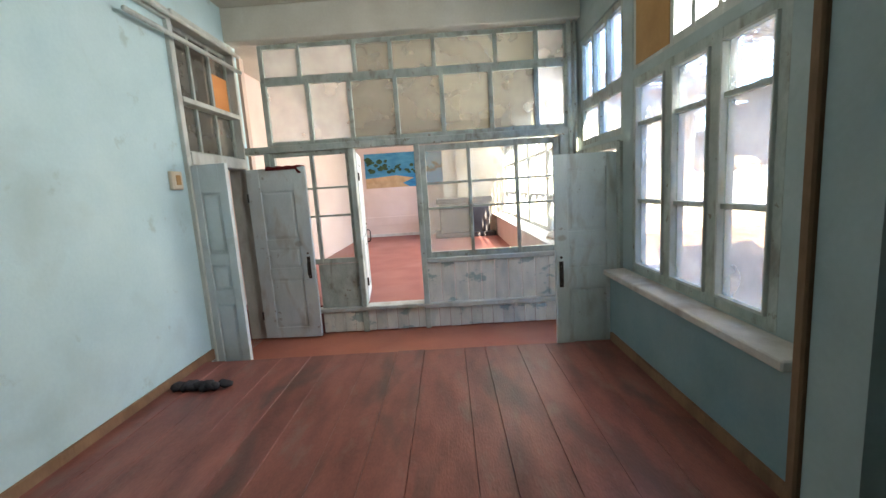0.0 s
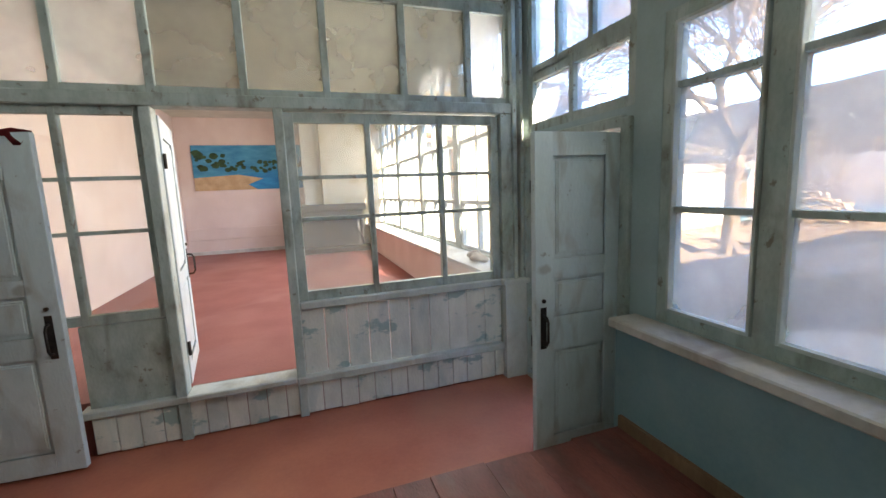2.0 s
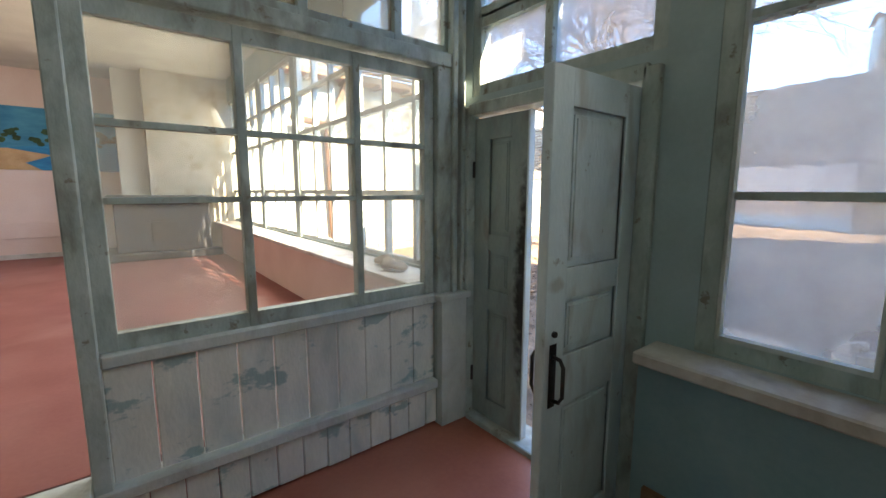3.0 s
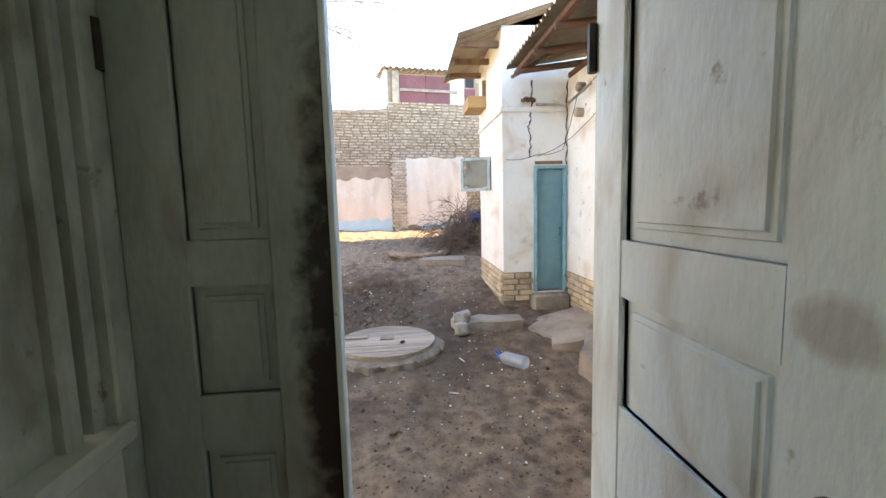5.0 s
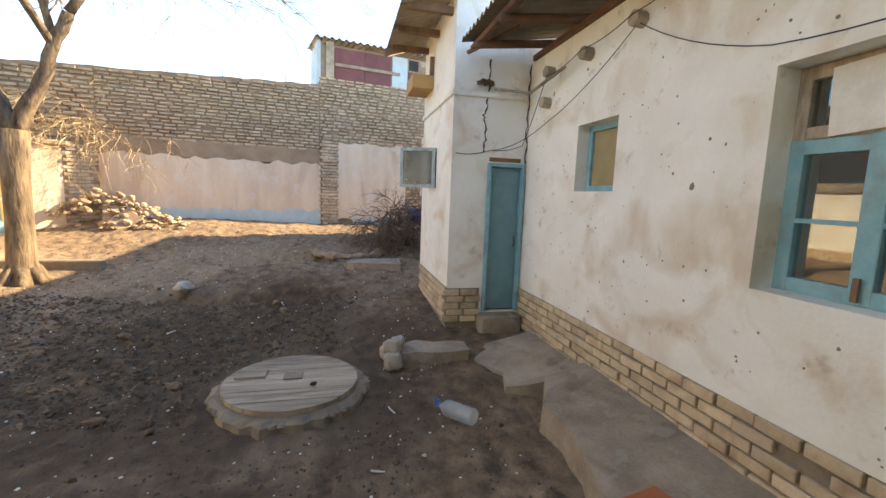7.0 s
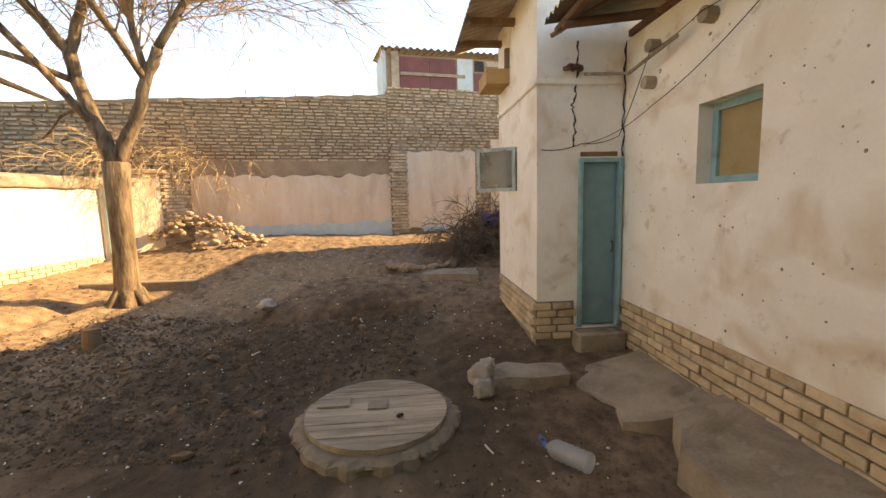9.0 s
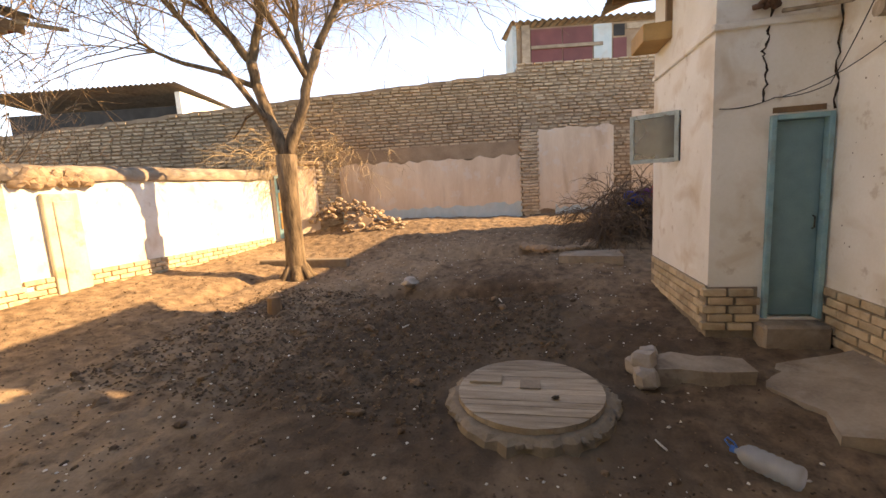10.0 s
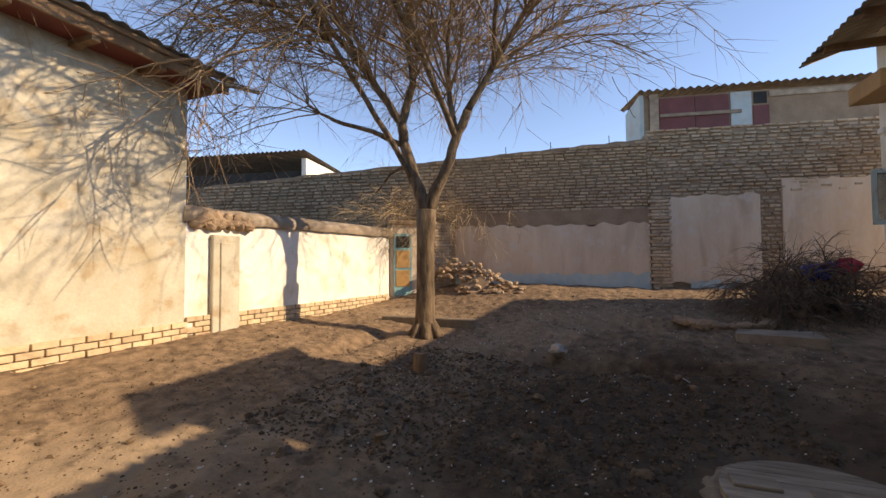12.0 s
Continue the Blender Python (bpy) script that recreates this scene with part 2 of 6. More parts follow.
M = dict(
    blue_wall=mat("pale_blue_limewash", (0.42, 0.62, 0.66), (0.52, 0.71, 0.74), 2.5, 0.9, 0.12, 40, (0.34, 0.44, 0.42), 0.35, 1.6),
    teal_wall=mat("teal_oil_paint", (0.17, 0.30, 0.33), (0.24, 0.38, 0.41), 3, 0.55, 0.10, 50, (0.30, 0.38, 0.38), 0.3, 2),
    grey_wall=mat("grey_green_paint", (0.33, 0.43, 0.43), (0.42, 0.53, 0.53), 3, 0.6, 0.10, 50, (0.22, 0.26, 0.24), 0.3, 2),
    white_plaster=mat("ceiling_whitewash", (0.58, 0.58, 0.50), (0.70, 0.70, 0.62), 2.5, 0.95, 0.15, 40, (0.48, 0.46, 0.38), 0.4, 1.2),
    pink_wall=mat("pale_pink_whitewash", (0.72, 0.58, 0.52), (0.80, 0.68, 0.62), 2, 0.95, 0.10, 40, (0.62, 0.50, 0.44), 0.4, 1.1),
    frame=mat("weathered_green_grey_paint", (0.30, 0.37, 0.34), (0.50, 0.57, 0.53), 9, 0.6, 0.30, 70, (0.15, 0.13, 0.09), 0.65, 7, stretch=(1, 1, 0.5)),
    frame_pale=mat("weathered_pale_paint", (0.44, 0.50, 0.47), (0.60, 0.64, 0.61), 8, 0.6, 0.25, 70, (0.28, 0.25, 0.20), 0.5, 5, stretch=(1, 1, 0.5)),
    # closed leaf's paint, darkened because that leaf stands in shade
    door=mat("grey_green_door_paint_shaded", (0.22, 0.29, 0.27), (0.36, 0.43, 0.40), 6, 0.45, 0.30, 70, (0.20, 0.18, 0.14), 0.6, 7, stretch=(1, 1, 0.4)),
    # open leaf's paint, paled to carry the daylight falling on it
    door_lit=mat("grey_green_door_paint_lit", (0.54, 0.66, 0.68), (0.68, 0.79, 0.81), 6, 0.5, 0.25, 70, (0.30, 0.28, 0.22), 0.5, 6, stretch=(1, 1, 0.4)),
    door_white=mat("white_blue_door_paint", (0.55, 0.64, 0.66), (0.66, 0.74, 0.76), 5, 0.5, 0.15, 60, (0.40, 0.42, 0.40), 0.3, 4),
    board=mat("worn_whitewashed_board", (0.58, 0.62, 0.57), (0.78, 0.80, 0.74), 8, 0.7, 0.3, 70, (0.33, 0.46, 0.46), 0.7, 3.2, vary=0.08, stretch=(1, 1, 0.4)),
    plank=mat("worn_red_brown_floor_paint", (0.12, 0.035, 0.026), (0.30, 0.10, 0.076), 4, 0.42, 0.30, 60, (0.075, 0.043, 0.035), 0.9, 2.2, vary=0.12, stretch=(1.6, 0.5, 1), spec=0.5),
    red_floor=mat("red_floor_paint", (0.38, 0.11, 0.065), (0.50, 0.17, 0.10), 3, 0.36, 0.12, 40, (0.42, 0.17, 0.10), 0.5, 1.2, spec=0.5),
    far_floor=mat("dusty_red_floor_paint", (0.26, 0.085, 0.075), (0.35, 0.14, 0.12), 2, 0.5, 0.10, 40, (0.42, 0.22, 0.19), 0.5, 0.9, spec=0.4),
    sill=mat("worn_white_sill_paint", (0.50, 0.49, 0.45), (0.66, 0.64, 0.60), 6, 0.55, 0.2, 50, (0.30, 0.24, 0.19), 0.6, 4),
    wood_brown=mat("bare_brown_wood", (0.16, 0.09, 0.05), (0.30, 0.18, 0.10), 5, 0.8, 0.35, 60, (0.10, 0.06, 0.04), 0.5, 3, stretch=(1, 1, 0.3)),
    wood_grey=mat("silvered_wood", (0.25, 0.19, 0.135), (0.50, 0.41, 0.31), 6, 0.85, 0.6, 80, (0.14, 0.105, 0.08), 0.6, 3, vary=0.22, stretch=(3, 0.35, 1)),
    rafters=mat("dark_old_timber", (0.10, 0.05, 0.03), (0.20, 0.10, 0.06), 6, 0.85, 0.4, 60, (0.05, 0.03, 0.02), 0.5, 3),
    plywood=mat("orange_plywood", (0.42, 0.24, 0.09), (0.52, 0.31, 0.13), 4, 0.7, 0.1, 40, (0.33, 0.18, 0.07), 0.4, 3),
    orange=mat("orange_card", (0.70, 0.28, 0.08), (0.78, 0.34, 0.11), 4, 0.7, 0.05),
    red_cloth=mat("dark_red_cloth", (0.16, 0.012, 0.015), (0.26, 0.03, 0.03), 12, 0.95, 0.4, 90),
    dark_cloth=mat("black_cloth", (0.012, 0.012, 0.016), (0.05, 0.05, 0.06), 12, 0.95, 0.4, 90),
    iron=mat("dark_iron", (0.03, 0.03, 0.03), (0.08, 0.07, 0.06), 12, 0.5, 0.2, 90, (0.12, 0.06, 0.03), 0.5, 8, metal=0.7),
    maroon=mat("maroon_dado_paint", (0.13, 0.03, 0.02), (0.20, 0.05, 0.035), 3, 0.6, 0.1),
    dim_wall=mat("brown_grey_wall", (0.50, 0.41, 0.35), (0.62, 0.53, 0.46), 3, 0.9, 0.1),
    soot=mat("black_stove_paint", (0.018, 0.018, 0.022), (0.05, 0.05, 0.055), 4, 0.5, 0.15, 40),
    white_wash=mat("cream_whitewash", (0.78, 0.735, 0.64), (0.89, 0.86, 0.79), 2.2, 0.95, 0.35, 35, (0.60, 0.46, 0.31), 0.68, 1.9),
    yard_plaster=mat("yellowed_plaster", (0.42, 0.38, 0.29), (0.62, 0.58, 0.48), 2.6, 0.95, 0.35, 30, (0.34, 0.25, 0.13), 0.55, 1.0),
    peach=mat("faded_peach_plaster", (0.60, 0.46, 0.34), (0.76, 0.63, 0.50), 2.4, 0.95, 0.3, 30, (0.36, 0.22, 0.14), 0.75, 1.3, stretch=(1, 1, 0.18)),
    pale_blue=mat("faded_blue_dado", (0.38, 0.50, 0.53), (0.52, 0.60, 0.61), 4, 0.95, 0.3, 40, (0.45, 0.36, 0.27), 0.5, 2),
    mud=mat("mud_render", (0.26, 0.18, 0.12), (0.38, 0.275, 0.19), 3, 0.98, 0.6, 30, (0.17, 0.105, 0.075), 0.5, 1.2),
    mud_brick=mat("mud_brick", (0.40, 0.30, 0.205), (0.58, 0.455, 0.33), 8, 0.98, 0.5, 50, (0.18, 0.12, 0.085), 0.5, 4, vary=0.18, island=True),
    mud_brick_one=mat("old_mud_brick", (0.40, 0.30, 0.205), (0.58, 0.455, 0.33), 8, 0.98, 0.5, 50, (0.18, 0.12, 0.085), 0.5, 4, vary=0.2),
    brick=mat("yellow_brick", (0.48, 0.35, 0.215), (0.66, 0.53, 0.365), 9, 0.95, 0.4, 60, (0.30, 0.17, 0.10), 0.5, 5, vary=0.18),
    mortar=mat("sandy_mortar", (0.20, 0.155, 0.11), (0.30, 0.24, 0.175), 10, 0.98, 0.5, 60),
    concrete=mat("worn_concrete", (0.22, 0.17, 0.125), (0.42, 0.34, 0.26), 3, 0.95, 0.45, 40, (0.12, 0.088, 0.065), 0.75, 1.9),
    soil=mat("brown_soil", (0.10, 0.064, 0.040), (0.33, 0.225, 0.143), 7, 1.0, 1.0, 45, (0.43, 0.32, 0.215), 0.7, 0.33),
    clod=mat("dry_clod", (0.060, 0.038, 0.024), (0.20, 0.135, 0.086), 8, 1.0, 0.6, 60, vary=0.35, island=True),
    stone=mat("pale_stone", (0.30, 0.26, 0.22), (0.46, 0.41, 0.36), 7, 0.95, 0.4, 50, vary=0.2, island=True),
    chips=mat("white_chips", (0.55, 0.52, 0.46), (0.72, 0.69, 0.62), 7, 0.9, 0.2, vary=0.2, island=True),
    bark=mat("grooved_bark", (0.03, 0.02, 0.013), (0.27, 0.19, 0.12), 13, 0.98, 1.0, 45, (0.08, 0.055, 0.04), 0.5, 5, stretch=(1, 1, 0.22)),
    twig=mat("bare_twig", (0.20, 0.13, 0.075), (0.34, 0.23, 0.13), 6, 0.9, 0.1),
    dry=mat("dry_straw_twig", (0.34, 0.24, 0.14), (0.48, 0.36, 0.22), 6, 0.9, 0.1),
    brush=mat("dark_brushwood", (0.10, 0.07, 0.05), (0.20, 0.14, 0.10), 6, 0.9, 0.1),
    sheet=mat("weathered_corrugated_sheet", (0.23, 0.19, 0.145), (0.36, 0.30, 0.23), 5, 0.85, 0.2, 40, (0.16, 0.11, 0.08), 0.6, 2),
    maroon_sheet=mat("maroon_metal_sheet", (0.14, 0.035, 0.035), (0.20, 0.06, 0.055), 3, 0.55, 0.08, 40, (0.10, 0.03, 0.03), 0.4, 2, vary=0.12),
    teal_door=mat("teal_blue_door_paint", (0.12, 0.25, 0.27), (0.17, 0.32, 0.34), 5, 0.5, 0.12, 60, (0.10, 0.17, 0.17), 0.4, 3),
    teal_frame=mat("turquoise_window_paint", (0.16, 0.36, 0.40), (0.26, 0.47, 0.50), 8, 0.6, 0.25, 60, (0.22, 0.19, 0.15), 0.5, 6),
    ochre_board=mat("dusty_ochre_board", (0.28, 0.21, 0.10), (0.38, 0.29, 0.15), 4, 0.7, 0.1, 40),
    tile=mat("orange_tile", (0.42, 0.12, 0.045), (0.52, 0.17, 0.07), 8, 0.8, 0.2, 60),
    label=mat("blue_cap_plastic", (0.03, 0.16, 0.50), (0.05, 0.22, 0.60), 5, 0.4, 0.0),
    wire=mat("black_wire", (0.02, 0.02, 0.02), (0.05, 0.05, 0.05), 8, 0.6, 0.0),
    crack=mat("dark_crack", (0.03, 0.022, 0.016), (0.08, 0.055, 0.04), 20, 1.0, 0.4),
    purple=mat("purple_fabric", (0.12, 0.04, 0.22), (0.22, 0.08, 0.32), 9, 0.9, 0.3),
    red_fabric=mat("red_fabric", (0.5, 0.03, 0.06), (0.6, 0.08, 0.10), 9, 0.9, 0.3),
    blue_fabric=mat("blue_fabric", (0.03, 0.05, 0.28), (0.06, 0.10, 0.40), 9, 0.9, 0.3),
    sea=mat("poster_sea", (0.01, 0.16, 0.42), (0.03, 0.34, 0.62), 3, 0.4, 0.0, stretch=(1, 1, 6)),
    sky_print=mat("poster_sky", (0.02, 0.20, 0.40), (0.08, 0.36, 0.55), 3, 0.4, 0.0, stretch=(1, 1, 3)),
    sand=mat("poster_sand", (0.45, 0.30, 0.16), (0.62, 0.45, 0.27), 6, 0.4, 0.0),
    leafprint=mat("poster_foliage", (0.008, 0.035, 0.02), (0.05, 0.12, 0.05), 9, 0.4, 0.0, 30),
    switch=mat("yellowed_plastic", (0.62, 0.56, 0.42), (0.70, 0.64, 0.50), 6, 0.4, 0.0),
    # near-black that puts the darkness of unlit interiors into the colour
    unlit_fill=mat("near_black_unlit_fill", (0.02, 0.022, 0.022), (0.05, 0.05, 0.05), 3, 0.9, 0.0),
    # dusty panes; the dirt layer is thickened to whiten them like window glare
    glass=glass_mat("dusty_glare_hazed_glass", (0.96, 0.98, 0.98), 0.03, 0.58, (0.80, 0.81, 0.80)),
    glass_smeared=glass_mat("smeared_glass", (0.93, 0.95, 0.94), 0.03, 0.30, (0.62, 0.62, 0.58)),
    glass_clear=glass_mat("clear_glass", (0.97, 0.99, 0.98), 0.01, 0.05),
    glass_wing=glass_mat("dark_room_glass", (0.90, 0.93, 0.92), 0.015, 0.05, gloss=0.09),
    glass_milk=glass_mat("grimy_glass", (0.72, 0.74, 0.70), 0.10, 0.62, (0.38, 0.38, 0.34)),
    plastic=glass_mat("clear_plastic", (0.92, 0.96, 0.98), 0.08, 0.55, (0.85, 0.90, 0.94)),
)

speckle(M["white_wash"], (0.44, 0.33, 0.22), 5.5, 0.60, 0.68, 0.45)
speckle(M["yard_plaster"], (0.36, 0.24, 0.12), 3.2, 0.54, 0.66, 0.55)
speckle(M["blue_wall"], (0.30, 0.40, 0.38), 4.0, 0.62, 0.70, 0.5)
speckle(M["board"], (0.22, 0.37, 0.38), 3.4, 0.56, 0.60, 0.75, (1, 1, 1.8))
speckle(M["peach"], (0.66, 0.62, 0.58), 3.5, 0.55, 0.63, 0.5)
speckle(M["plank"], (0.20, 0.135, 0.115), 3.0, 0.56, 0.68, 0.55, (1.6, 0.6, 1))
speckle(M["door_lit"], (0.20, 0.19, 0.16), 11.0, 0.64, 0.70, 0.7)
speckle(M["frame"], (0.16, 0.11, 0.06), 14.0, 0.62, 0.68, 0.7)
speckle(M["concrete"], (0.40, 0.345, 0.28), 4.5, 0.56, 0.62, 0.5)
speckle(M["soil"], (0.035, 0.024, 0.016), 3.5, 0.56, 0.66, 0.55)
M["door_scorched"] = burnt(M["door"], "scorched_door_paint", (0.012, 0.009, 0.007), 0.435, 0.95, 0.075, 0.62, scale=22)
M["soil_bed"] = burnt(M["soil"], "soil_with_moist_dug_bed", (0.045, 0.027, 0.016), 6.7, 5.1, 2.8, 2.6, 0.7, "XY", 1.4)
M["door_burnt"] = burnt(M["door_lit"], "browned_door_paint", (0.15, 0.09, 0.04), 0.545, 1.16, 0.045, 0.032, 0.4)


# ---- builders ----
def box(bm, x0, x1, y0, y1, z0, z1, bevel=0.0, m=None):
    r = bmesh.ops.create_cube(bm, size=1, matrix=Matrix.Translation(((x0 + x1) / 2, (y0 + y1) / 2, (z0 + z1) / 2)) @ Matrix.Diagonal((abs(x1 - x0), abs(y1 - y0), abs(z1 - z0), 1)))
    vs = r["verts"]
    if bevel:
        es = list({e for v in vs for e in v.link_edges})
        r2 = bmesh.ops.bevel(bm, geom=es, offset=bevel, segments=1, affect="EDGES")
        vs = r2["verts"]
    if m is not None:
        bmesh.ops.transform(bm, matrix=m, verts=list({v for v in vs if v.is_valid}))
    return vs


def tube(bm, pts, radii, sides=8, cap=True):
    """A tube through the points, with a radius at each."""
    rings = []
    pts = [Vector(p) for p in pts]
    up = Vector((0.31, 0.17, 0.93))
    for i, p in enumerate(pts):
        d = (pts[min(i + 1, len(pts) - 1)] - pts[max(i - 1, 0)]).normalized()
        a = d.cross(up)
        if a.length < 0.1:
            a = d.cross(Vector((1, 0, 0)))
        a.normalize()
        b = d.cross(a)
        r = radii[i] if isinstance(radii, (list, tuple)) else radii
        rings.append([bm.verts.new(p + (a * math.cos(2 * math.pi * k / sides) + b * math.sin(2 * math.pi * k / sides)) * r) for k in range(sides)])
    for r0, r1 in zip(rings, rings[1:]):
        for k in range(sides):
            bm.faces.new((r0[k], r0[(k + 1) % sides], r1[(k + 1) % sides], r1[k]))
    if cap:
        bm.faces.new(rings[0][::-1])
        bm.faces.new(rings[-1])


def mesh_of(bm, name, material, smooth=False):
    me = bpy.data.meshes.new(name)
    bmesh.ops.recalc_face_normals(bm, faces=bm.faces)
    bm.to_mesh(me)
    bm.free()
    me.materials.append(material)
    if smooth:
        for p in me.polygons:
            p.use_smooth = True
    return me


def part(name, bm, material, parent, label="", smooth=False):
    ob = new(name, mesh_of(bm, name, material, smooth))
    ob.parent = parent
    if label:
        tagged(ob, label)
    return ob


def solid(name, bm, material, label, category, kind="", group="", smooth=False):
    return tagged(new(name, mesh_of(bm, name, material, smooth)), label, category, group, kind)


def thing(name, label, category, m=Matrix(), kind="", group=""):
    ob = new(name)
    ob.empty_display_size = 0.1
    ob.matrix_basis = m
    return tagged(ob, label, category, group, kind)


def piece(name, me, parent, m):
    ob = new(name, me)
    ob.parent = parent
    ob.matrix_basis = m
    return ob


def boxed(*a, **k):
    bm = bmesh.new()
    box(bm, *a, **k)
    return bm


def slab_with_holes(bm, u, z, t, holes, along="y"):
    """A wall along an axis: u, z, t are (from, to); holes are (u0, u1, z0, z1)."""
    us = sorted({*u, *[h[0] for h in holes], *[h[1] for h in holes]})
    zs = sorted({*z, *[h[2] for h in holes], *[h[3] for h in holes]})
    us = [a for a in us if u[0] <= a <= u[1]]
    zs = [a for a in zs if z[0] <= a <= z[1]]
    for a, b in zip(us, us[1:]):
        run = []
        for c, d in zip(zs, zs[1:]):
            cu, cz = (a + b) / 2, (c + d) / 2
            if any(h[0] < cu < h[1] and h[2] < cz < h[3] for h in holes):
                continue
            if run and abs(run[-1][1] - c) < 1e-6:
                run[-1][1] = d
            else:
                run.append([c, d])
        for c, d in run:
            if along == "y":
                box(bm, t[0], t[1], a, b, c, d)
            else:
                box(bm, a, b, t[0], t[1], c, d)


def lattice(parent, xs, zs, bar, depth, material, glass, pane_name="pane", skip=(), outer=None, y=0.0, shadow=False, hbar=None):
    """Glazing bars and panes in the local x-z plane; each pane a part."""
    outer = outer or bar
    hbar = hbar or bar
    bm = bmesh.new()
    for i, x in enumerate(xs):
        w = outer if i in (0, len(xs) - 1) else bar
        box(bm, x - w / 2, x + w / 2, y - depth / 2, y + depth / 2, zs[0] - outer / 2, zs[-1] + outer / 2, 0.004)
    for k, z in enumerate(zs):
        w = outer if k in (0, len(zs) - 1) else hbar
        for i in range(len(xs) - 1):
            a = xs[i] + (outer if i == 0 else bar) / 2
            b = xs[i + 1] - (outer if i == len(xs) - 2 else bar) / 2
            box(bm, a, b, y - depth / 2 + 0.004, y + depth / 2 - 0.004, z - w / 2, z + w / 2)
    sash = part("window_frame", bm, material, parent)
    for i in range(len(xs) - 1):
        for k in range(len(zs) - 1):
            if (i, k) in skip:
                continue
            bmp = boxed(xs[i] + 0.006, xs[i + 1] - 0.006, y - 0.002, y + 0.002, zs[k] + 0.006, zs[k + 1] - 0.006)
            p = part(pane_name, bmp, glass[(i, k)] if isinstance(glass, dict) else glass, sash)
            p.visible_shadow = shadow


def panel_door(name, label, m, w, h, panels, material, panel_w, handle=True, hinge_left=True, t=0.045, group="", inset=None):
    """A framed door leaf: x from the hinge 0 to w, bottom at z 0; panels are (z0, z1)."""
    d = thing(name, label, "door", m, group=group)
    inset = inset or (w - panel_w) / 2
    bm = bmesh.new()
    box(bm, 0, inset, -t / 2, t / 2, 0, h, 0.004)
    box(bm, w - inset, w, -t / 2, t / 2, 0, h, 0.004)
    zc = 0
    for z0, z1 in list(panels) + [(h, h)]:
        box(bm, inset, w - inset, -t / 2 + 0.002, t / 2 - 0.002, zc, z0)
        zc = z1
    part("leaf_frame", bm, material, d)
    for z0, z1 in panels:
        bm = bmesh.new()
        steps = [(0, 0.012), (0, 0.004), (0.024, 0.004), (0.026, 0.009), (0.036, 0.0095), (0.038, 0.0145)]
        for s in (-1, 1):
            loops = [[bm.verts.new((x, s * yy, z)) for x, z in ((inset + o, z0 + o), (w - inset - o, z0 + o), (w - inset - o, z1 - o), (inset + o, z1 - o))] for o, yy in steps]
            for la, lb in zip(loops, loops[1:]):
                for q in range(4):
                    bm.faces.new((la[q], la[(q + 1) % 4], lb[(q + 1) % 4], lb[q]))
            bm.faces.new(loops[-1])
            if s < 0:
                rim = loops[0]
        for q in range(4):
            bm.faces.new((rim[q], rim[(q + 1) % 4], loops[0][(q + 1) % 4], loops[0][q]))
        part("panel", bm, material, d)
    if handle:
        for s in (-1, 1):
            hx = w - inset * 0.42
            plate = part("handle_plate", boxed(hx - 0.02, hx + 0.02, min(s * t / 2, s * (t / 2 + 0.004)), max(s * t / 2, s * (t / 2 + 0.004)), h * 0.355, h * 0.485, bevel=0.0015), M["iron"], d, "dark iron handle plate")
            bm = bmesh.new()
            tube(bm, [(hx, s * t / 2, h * 0.37), (hx, s * (t / 2 + 0.035), h * 0.372), (hx, s * (t / 2 + 0.05), h * 0.385), (hx, s * (t / 2 + 0.05), h * 0.445), (hx, s * (t / 2 + 0.035), h * 0.458), (hx, s * t / 2, h * 0.46)], 0.008, 8)
            part("door_handle", bm, M["iron"], plate, "dark iron pull handle", True)
            bm = bmesh.new()
            tube(bm, [(hx, s * (t / 2 + 0.001), h * 0.505), (hx, s * (t / 2 + 0.012), h * 0.505)], 0.012, 10)
            part("keyhole_boss", bm, M["iron"], d)
    for zz in (h * 0.14, h * 0.84):
        bm = bmesh.new()
        tube(bm, [(0, -t / 2 - 0.008, zz - 0.05), (0, -t / 2 - 0.008, zz + 0.05)], 0.011, 6)
        part("hinge", bm, M["iron"], d)
    return d


def rough_stone(bm, c, r, seed, squash=0.7, sub=1):
    rs = random.Random(seed)
    v = bmesh.ops.create_icosphere(bm, subdivisions=sub, radius=1)["verts"]
    ax = [r * rs.uniform(0.65, 1.25), r * rs.uniform(0.65, 1.2), r * squash * rs.uniform(0.7, 1.2)]
    rot = Euler((rs.uniform(-0.4, 0.4), rs.uniform(-0.4, 0.4), rs.uniform(0, 6.3))).to_matrix()
    for q in v:
        p = q.co * rs.uniform(0.78, 1.15)
        q.co = rot @ Vector((p.x * ax[0], p.y * ax[1], p.z * ax[2])) + Vector(c)


